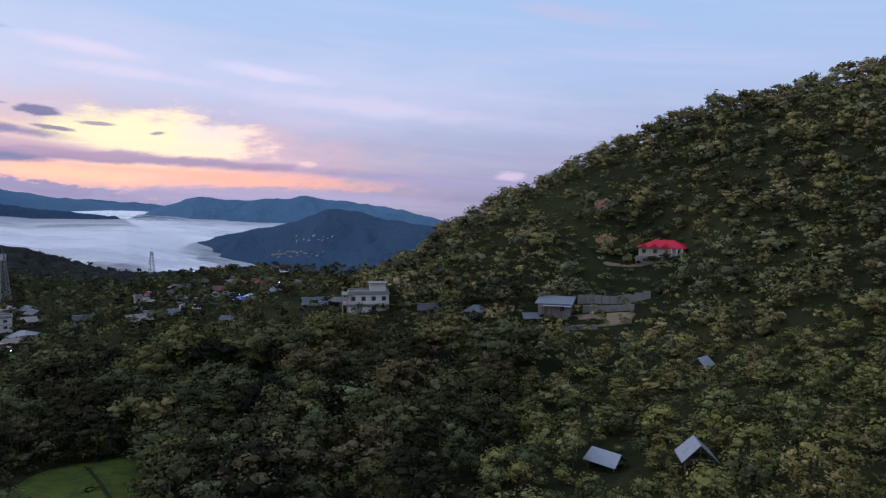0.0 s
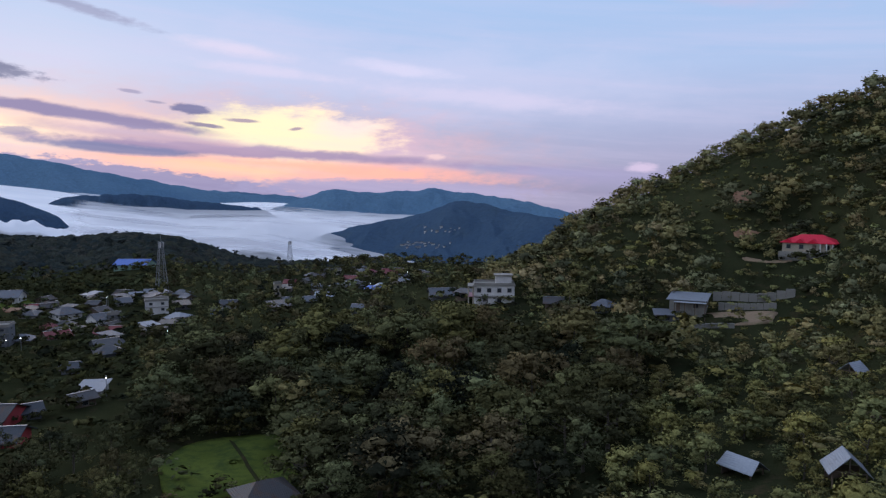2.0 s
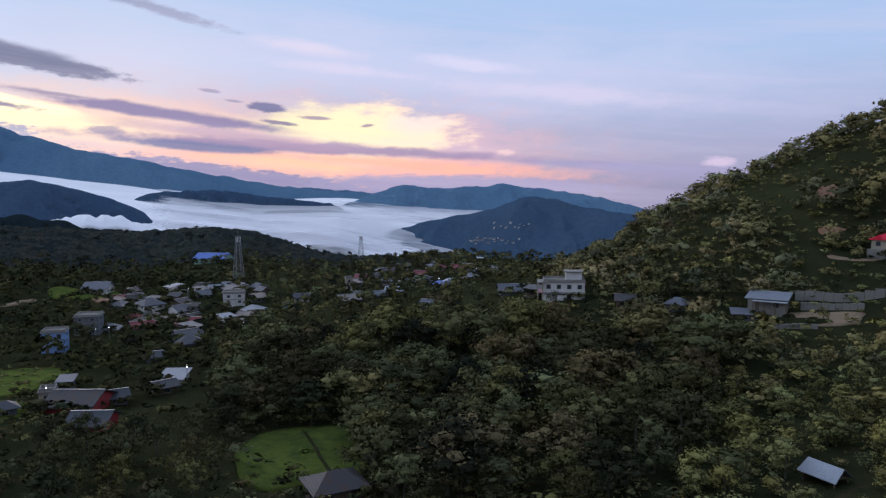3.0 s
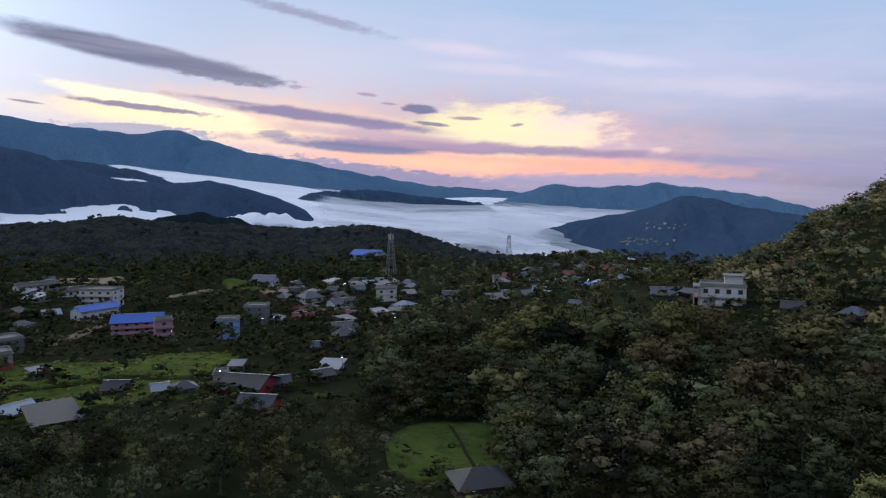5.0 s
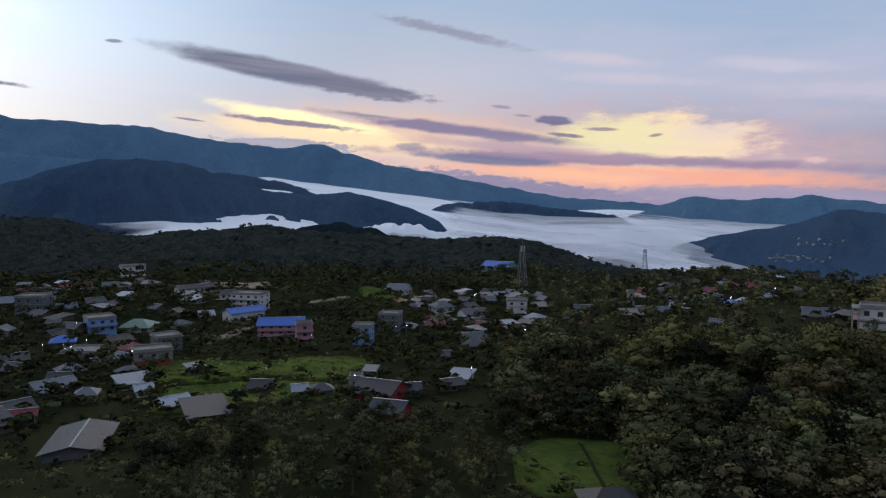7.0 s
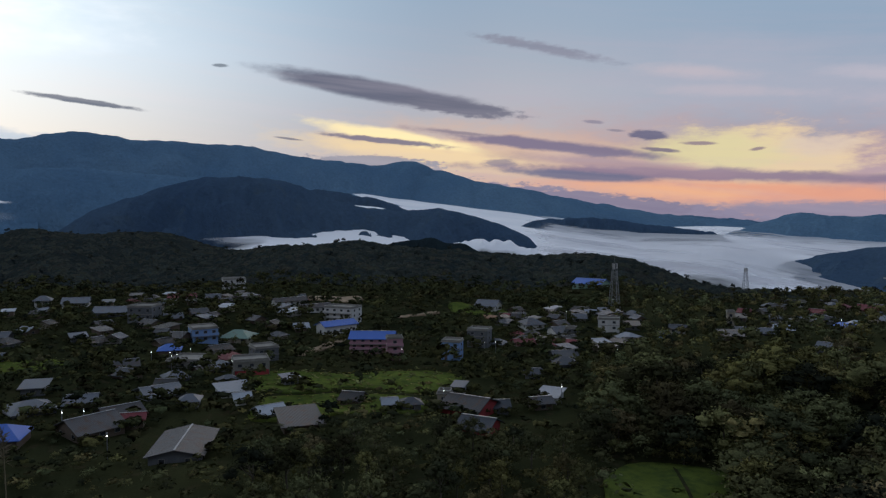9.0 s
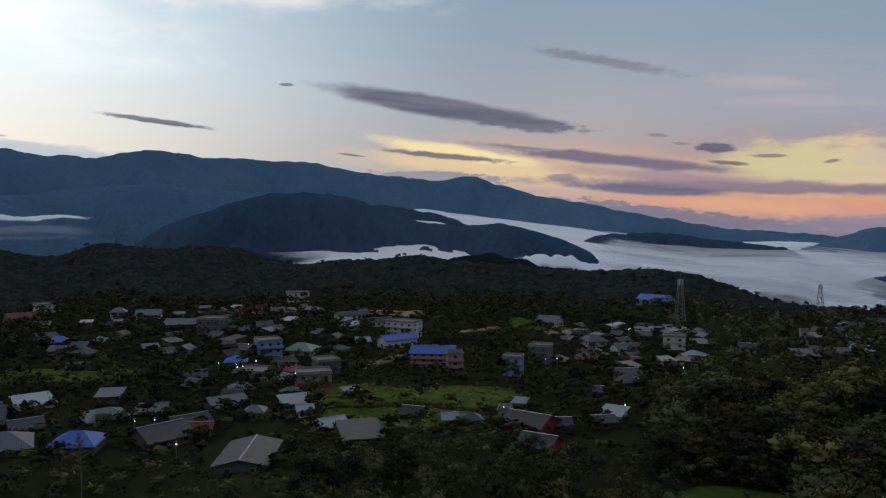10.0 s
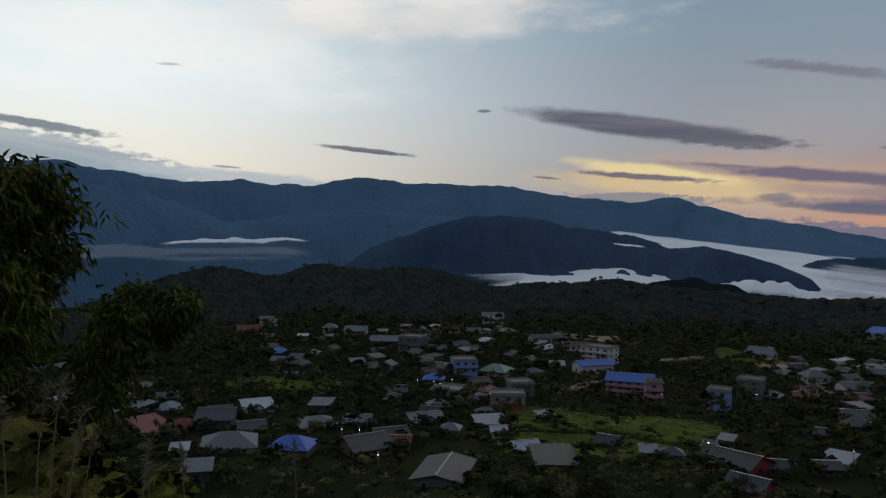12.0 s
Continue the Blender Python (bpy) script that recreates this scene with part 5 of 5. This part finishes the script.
# ---- fields and open ground ----
def patch(name, a, r, across, deep, mat, label, seed, lift=0.3, kind="structure", turn=0.0):
    """A thin sheet of field laid on the land, with an uneven rim."""
    n, k = 48, 9
    cx, cy = polar(a, r)
    v, f = [], []
    for j in range(k):
        for i in range(n):
            g = 2 * math.pi * i / n
            s = (j + 0.5) / k * (0.86 + 0.28 * float(vnoise(np.array([seed + 2.2 * math.cos(g) + 5]), np.array([2.2 * math.sin(g) + 5]), seed)[0]))
            sq = (abs(math.cos(g)) ** 4 + abs(math.sin(g)) ** 4) ** -0.25
            u, w = across * s * sq * math.cos(g), deep * s * sq * math.sin(g)
            b = radians(a + turn)
            v.append((cx + u * math.cos(b) - w * math.sin(b), cy + u * math.sin(b) + w * math.cos(b)))
    p = np.array(v)
    z = land(p[:, 0], p[:, 1]) + lift
    for j in range(k - 1):
        f += [(j * n + i, j * n + (i + 1) % n, (j + 1) * n + (i + 1) % n, (j + 1) * n + i) for i in range(n)]
    f = np.array(f)
    rim = np.column_stack([p, z])
    low = rim[-n:] - (0, 0, lift + 0.6)
    verts = np.concatenate([rim, low, [[cx, cy, land1(cx, cy) + lift]]])
    m = len(rim)
    skirt = [((k - 1) * n + i, (k - 1) * n + (i + 1) % n, m + (i + 1) % n, m + i) for i in range(n)]
    core = [(m + n, 2 * i, (2 * i + 1) % n, (2 * i + 2) % n) for i in range(n // 2)]
    ob = new(name, np_mesh(name, verts, np.concatenate([f, skirt, core]), mat, smooth=True))
    return tagged(ob, label, "field", kind=kind)


patch("rice_field", 26.9, 100, 9.5, 12.5, M_FIELD, "bright green terraced rice field below the forest", 3)
patch("field_path", 26.0, 100, 0.25, 11.0, M_GROUND, "narrow footpath across the rice field", 4, 0.42, turn=12)
patch("valley_field", 52.5, 178, 27, 17, M_FIELD, "bright green valley field beside the village", 5, turn=4)
patch("lower_field", 53.5, 146, 19, 12, M_FIELD, "bright green field between the village houses", 7)
patch("north_field", 78, 226, 19, 9, M_FIELD, "green field among the town gardens", 9)
patch("upper_field", 42.5, 312, 13, 14, M_FIELD, "grassy plot behind the town", 11)
patch("playing_field", 54.5, 345, 17, 11, M_DIRT, "bare brown playing field above the school", 13)
patch("earth_yard", 40.5, 296, 9, 6, M_EARTH, "bare reddish earth yard", 15)
patch("dirt_road", 47.5, 296, 10, 2.0, M_DIRT, "pale dirt road between the houses", 17, turn=25)
patch("town_road", 55.2, 236, 2.2, 16, M_DIRT, "pale dirt road beside the school", 19, turn=-30)
patch("bare_slope", -13.5, 212, 5, 2.2, M_EARTH, "bare reddish earth on the hillside", 21)
patch("landslip", -12.6, 232, 2.6, 4, M_EARTH, "small red earth slip on the hillside", 23)
patch("hillside_track", -14.3, 200, 6, 0.8, M_DIRT, "dirt track cut across the hillside", 25)
patch("yard_ground", -12.6, 167, 8, 3.5, M_DIRT, "bare yard between concrete walls", 27, 0.12)
for place in ((52.5, 178, 25, 15), (53.5, 146, 17, 10), (26.9, 102, 8.5, 10), (78, 226, 17, 7), (42.5, 312, 11, 11), (54.5, 345, 15, 9), (40.5, 296, 7, 4), (47.5, 292, 9, 5), (-13.5, 211, 4, 2), (-12.6, 231, 2, 3), (-14.3, 199, 5, 1.5)):
    clearing(*place, True)
clearing(27.2, 84, 8.0, 9)
clearing(-13.3, 84, 3.5, 7, True)
clearing(-11.5, 159, 18, 9)
clearing(5.5, 172, 11, 14)
clearing(10.5, 198, 6, 8)
clearing(-2.7, 168, 5, 8)


def woods(x, y, a, r):
    return free(x, y, a, r)


def town_gaps(x, y, a, r):
    return free(x, y, a, r) & (fnoise(x / 22, y / 22, 40) > 0.32)


def hill_keep(x, y, a, r):
    return free(x, y, a, r) & (fnoise(x / 14, y / 14, 41) > np.where((a > -17) & (a < -3) & (r > 182) & (r < 262), 0.52, 0.2))


def bushes(x, y, a, r):
    return free(x, y, a, r, 0.3, low=True)


def bush_gaps(x, y, a, r):
    return free(x, y, a, r, 0.3, low=True) & (fnoise(x / 16, y / 16, 43) > 0.28)


rng = np.random.default_rng(11)
forest("hillside_trees", "dense green trees covering the steep hillside", scatter(-34, 7, 132, 320, 4.7, rng, hill_keep), 2.6, 7.2, 4, 110, 0.058, M_HILLLEAF, 51, 1.3, 0.04, fill=0.6, size=0.23)
forest("hillside_scrub", "low olive scrub on the hillside", scatter(-34, 8, 110, 300, 3.7, rng, bushes), 1.0, 2.8, 1, 28, 0.12, M_SCRUB, 52, 1.9, 0.0, size=0.3, fill=0.5)
forest("spur_forest", "dense dark forest on the low spur", scatter(-6, 33, 112, 154, 7.0, rng, woods), 6.5, 11.5, 26, 1150, 0.023, M_LEAF, 53, 1.4, 0.12, False, True, 0.125, fill=0.55)
forest("ridge_forest", "lower dark trees along the top of the spur", scatter(-6, 33, 152, 180, 5.8, rng, woods), 4.2, 7.4, 12, 360, 0.034, M_LEAF, 65, 1.3, 0.1, False, True, 0.15, fill=0.55)
forest("spur_saplings", "smaller trees between the large forest crowns", scatter(-6, 33, 108, 156, 5.6, rng, woods), 3.5, 7.0, 8, 240, 0.036, M_LEAF, 64, 1.2, 0.08, False, False, 0.16, fill=0.55)
forest("spur_undergrowth", "dark undergrowth below the forest trees", scatter(-6, 33, 70, 186, 3.4, rng, bushes), 1.2, 3.0, 2, 40, 0.08, M_LEAF, 59, 1.7, 0.0, size=0.26, fill=0.55)
forest("ridge_trees", "trees around the ridge village", scatter(-2, 33, 184, 430, 6.2, rng, woods), 3.0, 6.2, 3, 54, 0.075, M_LEAF, 54, 1.25, 0.08, fill=0.6, size=0.2)
forest("near_scrub", "tangled light green bushes on the near slope", scatter(-35, -3, 56, 130, 2.6, rng, bushes), 0.9, 3.0, 2, 100, 0.055, M_SCRUB, 55, 1.7, 0.0, size=0.26, fill=0.5)
forest("slope_scrub", "tangled dark green bushes below the viewpoint", scatter(-3, 100, 48, 128, 3.1, rng, bushes), 0.9, 2.4, 1, 44, 0.075, M_LEAF, 60, 1.8, 0.0, size=0.28, fill=0.5)
forest("town_trees", "trees and gardens between the town houses", scatter(31, 100, 140, 430, 5.8, rng, town_gaps), 2.6, 6.2, 2, 34, 0.09, M_DARKLEAF, 56, 1.3, 0.05, fill=0.6, size=0.23)
forest("valley_bushes", "bushes between the village houses", scatter(31, 104, 112, 380, 4.0, rng, bush_gaps), 1.0, 2.8, 1, 12, 0.13, M_DARKLEAF, 57, 1.8, 0.0, size=0.3, fill=0.8)
hx, hy = (np.array(v) for v in zip(*HEDGE))
tx, ty = (np.concatenate(v) for v in zip(scatter(44, 62, 132, 198, 2.4, rng), scatter(73, 84, 216, 236, 2.6, rng)))
forest("field_tufts", "low tufts of grass and weeds in the valley fields", (tx, ty), 0.4, 1.1, 1, 9, 0.2, M_SCRUB, 66, 2.2, 0.0, size=0.3, fill=0.5)
forest("house_hedges", "garden bushes growing round the houses", (hx, hy), 1.4, 3.0, 1, 30, 0.11, M_DARKLEAF, 62, 1.6, 0.0, size=0.27, fill=0.75)
canopy("wooded_hill_trees", "continuous dark forest over the hills behind the town", 13, 108, 405, 940, 0.19, 5.2, 3.8, M_CANOPY_HAZED, 58, lambda x, y, a, r: free(x, y, a, r, 1.5))
forest("emergent_trees", "single trees standing out of the forest roof", scatter(14, 108, 430, 880, 30, rng, woods), 4.0, 7.0, 3, 26, 0.10, M_CANOPY_HAZED, 63, 1.3, 0.0, fill=0.8)


def make_trees(places, lows, highs, mat, group, label, seed, n=1150, leaf=0.022, wide=1.0, variants=10, blobs=26, size=0.125):
    """Single trees, each a trunk with limbs and a crown."""
    rng = np.random.default_rng(seed)
    kinds = []
    for k in range(variants):
        q, qf, qn = crown(rng, blobs, n, leaf, 0.1, 0.2, False, 0.55, size)
        leaves = np_mesh("crown", q, qf, mat, smooth=True, attrs={"tint": np.full(len(q), 0.0)})
        leaves.normals_split_custom_set_from_vertices(qn)
        tv, tf = trunk_tube(rng, 6, limbs=6)
        kinds.append((np_mesh("trunk", tv, tf, M_BARK, smooth=True), leaves))
    x, y = places
    for px, py, pz in zip(x, y, land(x, y)):
        tree = new("tree")
        tree.matrix_world = Matrix.LocRotScale((px, py, pz - 0.2), Euler((0, 0, rng.uniform(0, 6.28))), Vector((wide * rng.uniform(0.85, 1.2),) * 2 + (1,)) * rng.uniform(lows, highs))
        for nm, me in zip(("trunk", "crown"), kinds[rng.integers(0, variants)]):
            new(nm, me).parent = tree
        tagged(tree, label, "tree", group)


rng = np.random.default_rng(12)
make_trees(scatter(-5, 33, 76, 114, 6.8, rng, woods), 5.5, 10.5, M_LEAF, "forest edge trees", "broad green tree at the edge of the dark forest", 61, wide=1.4)
make_trees(scatter(34, 62, 72, 108, 6.5, rng, woods), 4.5, 7.0, M_LEAF, "valley edge trees", "dark bushy tree on the slope above the village", 62)
make_trees(scatter(-35, -4, 58, 134, 6.2, rng, woods), 2.2, 5.4, M_SCRUB, "slope trees", "small light green tree in the scrub", 63, n=520, leaf=0.034, wide=1.3, blobs=16, size=0.15)


# ---- the near hillside: bamboo, bushes and dry grass ----
def blades(points, dirs, length, width, rng):
    """Thin pointed leaves: four corners each."""
    n = len(points)
    side = np.cross(dirs, rng.normal(0, 1, (n, 3)))
    side /= np.linalg.norm(side, axis=1)[:, None]
    L = length * rng.uniform(0.6, 1.25, n)[:, None]
    mid = points + dirs * L * 0.4
    tip = points + dirs * L + np.column_stack([np.zeros(n), np.zeros(n), -0.18 * L[:, 0]])
    return np.stack([points, mid + side * width, tip, mid - side * width], 1)


def culm_path(base, top, bend, n=14):
    """A bamboo stem that rises and arches over towards its tip."""
    t = np.linspace(0, 1, n)[:, None]
    base, top, bend = (np.array(v, float) for v in (base, top, bend))
    return (1 - t) ** 2 * base + 2 * t * (1 - t) * bend + t ** 2 * top


def tube_mesh(name, path, r0, r1, mat, sides=6):
    n = len(path)
    rad = np.linspace(r0, r1, n)
    rad = rad * (1 + 0.12 * (np.arange(n) % 2))
    g = np.arange(sides) * 2 * math.pi / sides
    ring = np.column_stack([np.cos(g), np.sin(g), np.zeros(sides)])
    v = (path[:, None, :] + ring[None] * rad[:, None, None]).reshape(-1, 3)
    i, j = np.meshgrid(np.arange(n - 1), np.arange(sides), indexing="ij")
    k = (j + 1) % sides
    return np_mesh(name, v, np.stack([i * sides + j, i * sides + k, (i + 1) * sides + k, (i + 1) * sides + j], -1).reshape(-1, 4), mat, smooth=True)


M_CULM = plain("bamboo_culm", (0.07, 0.08, 0.03), (0.12, 0.11, 0.05), 4.0, 0.5, 0.1, 0.01)
M_STRAW = plain("dry_straw", (0.14, 0.115, 0.07), (0.20, 0.165, 0.10), 4.0, 0.9, 0.1, 0.01)


def sight(a, r, e):
    """A place at bearing a, distance r and elevation e from the eye."""
    x, y = polar(a, r)
    return (float(x), float(y), EYE + r * math.tan(radians(e)))


def bamboo(label, stems, leaves_each, seed, length=0.17, spread=0.45, start=0.35):
    rng = np.random.default_rng(seed)
    t = new("bamboo_clump")
    pts, drs = [], []
    for base, bend, top in stems:
        bx, by, _ = sight(*base)
        path = culm_path((bx, by, land1(bx, by) - 0.2), sight(*top), sight(*bend))
        new("culm", tube_mesh("culm", path, 0.035, 0.008, M_CULM)).parent = t
        for _ in range(leaves_each // 9):
            k = start + (1 - start) * rng.random() ** 0.8
            f = k * (len(path) - 1)
            i = min(int(f), len(path) - 2)
            c = path[i] + (path[i + 1] - path[i]) * (f - i)
            out = rng.normal(0, 1, 3) * (1, 1, 0.55)
            tuft = c + out * spread * rng.uniform(0.1, 0.75) * (1.15 - 0.5 * k)
            tuft[2] -= 0.12 * rng.random()
            for _ in range(9):
                dv = out / (np.linalg.norm(out) + 1e-6) * 0.5 + rng.normal(0, 0.55, 3) + (0, 0, -0.75)
                pts.append(tuft + rng.normal(0, 0.07, 3))
                drs.append(dv / np.linalg.norm(dv))
    q = blades(np.array(pts), np.array(drs), length, 0.021, rng)
    tint = np.repeat(rng.random(len(q)) * 0.9, 4)
    ob = new("foliage", np_mesh("foliage", q.reshape(-1, 3), np.arange(len(q) * 4).reshape(-1, 4), M_BAMBOO, attrs={"tint": tint}))
    ob.parent = t
    tagged(ob, kind="stuff")
    return tagged(t, label, "bamboo", "bamboo clumps")


bamboo("tall dark bamboo clump beside the viewpoint", [
    ((100.5, 9.5, 0), (100, 9.5, 3), (95.0, 9.3, 5.6)), ((99.5, 9.8, 0), (99, 9.8, 4), (93.6, 9.6, 3.6)), ((101, 9.2, 0), (100, 9.2, 5), (97.5, 9.0, 5.8)),
    ((99, 10, 0), (98.5, 10, 0), (93.4, 10, 0.4)), ((99.5, 9.6, 0), (99.5, 9.6, -3), (95.5, 9.4, -4.5)), ((101, 10.2, 0), (99.5, 10.2, 2), (96.0, 10.2, 2.0)),
    ((100, 9.4, 0), (99.5, 9.4, 0), (97.0, 9.2, -1.5)), ((102, 9.8, 0), (101.5, 9.8, 6), (99.0, 9.6, 6.5))], 1900, 71, spread=0.36)
bamboo("arching bamboo spray over the slope", [
    ((95.5, 11.5, 0), (88.6, 11.5, 2.6), (85.4, 11.2, -5.2)), ((95, 11.8, 0), (89.4, 11.8, 1.6), (86.4, 11.6, -6.4)), ((96, 11.2, 0), (89.0, 11.2, 1.4), (85.0, 11.0, -4.2)),
    ((95, 11.0, 0), (91.5, 11.0, -2.6), (89.0, 10.8, -4.4)), ((96, 11.6, 0), (92.5, 11.6, 0.4), (88.0, 11.4, -3.2))], 1500, 72, length=0.14, spread=0.24, start=0.35)


def near_bushes():
    """Leafy undergrowth at the foot of the bamboo."""
    rng = np.random.default_rng(73)
    for a, r, h in ((97, 9.0, 3.1), (94.5, 10.0, 3.3), (92.5, 10.8, 3.2), (90.5, 11.5, 2.9), (88.6, 12.2, 2.2), (96, 7.6, 2.0), (91, 9.0, 1.6), (99, 8.0, 3.0), (86.5, 12.5, 1.6)):
        x, y = (float(v) for v in polar(a, r))
        v, vf, qn = crown(rng, 14, 900, 0.03, 0.0, 0.2, True, 0.8, 0.15)
        t = new("bush")
        t.matrix_world = Matrix.LocRotScale((x, y, land1(x, y) - 0.1), Euler((0, 0, rng.uniform(0, 6))), Vector((1.25 * h, 1.25 * h, h)))
        me = np_mesh("foliage", v, vf, M_BAMBOO, smooth=True, attrs={"tint": np.full(len(v), rng.random() * 0.8)})
        me.normals_split_custom_set_from_vertices(qn)
        new("foliage", me).parent = t
        tv, tf = trunk_tube(rng, 5, 0.5, 0.02, 5)
        new("stem", np_mesh("stem", tv, tf, M_BARK, smooth=True)).parent = t
        tagged(t, "dark leafy bush at the foot of the bamboo", "bush", "near bushes")


near_bushes()


def dry_grass(a, r, e, lean, seed):
    """One tall dry grass stalk with a feathery head."""
    rng = np.random.default_rng(seed)
    x, y = (float(v) for v in polar(a, r))
    base = (x, y, land1(x, y) - 0.05)
    top = sight(a + lean, r, e)
    path = culm_path(base, top, sight(a + lean * 0.1, r, e - 3))
    t = new("grass_stalk")
    new("stem", tube_mesh("stem", path, 0.008, 0.003, M_STRAW, 4)).parent = t
    p = path[-1] - (path[-1] - path[-4]) * rng.random((60, 1))
    dv = rng.normal(0, 0.5, (60, 3)) + (0, 0, 0.7)
    dv /= np.linalg.norm(dv, axis=1)[:, None]
    q = blades(p, dv, 0.09, 0.006, rng)
    new("seed_head", np_mesh("seed_head", q.reshape(-1, 3), np.arange(240).reshape(-1, 4), M_STRAW)).parent = t
    tagged(t, "tall dry straw-coloured grass stalk", "grass", "grass stalks")


for k, (a, r, e, lean) in enumerate(((94.5, 5.5, -9.0, -1.2), (95.3, 5.8, -9.8, -0.8), (93.4, 5.4, -11.5, -1.4), (96.6, 5.2, -10.5, 0.8), (92.6, 5.6, -12.6, -1.6), (97.6, 5.0, -9.6, 0.3), (94, 6.2, -13, -2.0),
                                     (88.4, 6.0, -14.2, -0.8), (87.3, 6.4, -15.3, 0.6), (84.9, 6.2, -14.8, 0.5), (76.6, 6.5, -14.9, 0.25))):
    dry_grass(a, r, e, lean, 80 + k)


# ---- far villages on the hills ----
from mathutils.bvhtree import BVHTree


def far_village(target, spots, seed):
    """Small pale houses on a far slope, each set where its sight line meets the land."""
    me = bpy.data.objects[target].data
    tree = BVHTree.FromPolygons([v.co for v in me.vertices], [tuple(p.vertices) for p in me.polygons])
    rng = random.Random(seed)
    for a, e in spots:
        p = sight(a, 1000.0, e)
        hit = tree.ray_cast(Vector((0, 0, EYE)), (Vector(p) - Vector((0, 0, EYE))).normalized())[0]
        if hit is None:
            continue
        s = rng.uniform(1.2, 2.6) * hit.length / 1300
        t = new("house")
        t.matrix_world = Matrix.LocRotScale(hit, Euler((0, 0, radians(a) + rng.uniform(-0.5, 0.5))), None)
        slab("wall", -s, s, -s * 0.6, s * 0.6, -4, s * 0.6, M_WHITE, t)
        roof_mesh("gable", 2 * s, 1.2 * s, s * 0.75, s * 0.3, 0.6, t, M_TIN)
        tagged(t, "small white house on a distant hillside", "house", "distant houses")


vr = random.Random(3)
far_village("peak_hill", [(vr.uniform(9.5, 13.5), vr.uniform(-4.5, -4.0)) for _ in range(34)] + [(vr.uniform(8.5, 12), vr.uniform(-3.2, -2.8)) for _ in range(12)], 1)
far_village("ground", [(vr.uniform(64, 72), vr.uniform(-1.6, -0.3)) for _ in range(12)] + [(vr.uniform(42, 54), vr.uniform(-3.6, -2.8)) for _ in range(10)], 2)
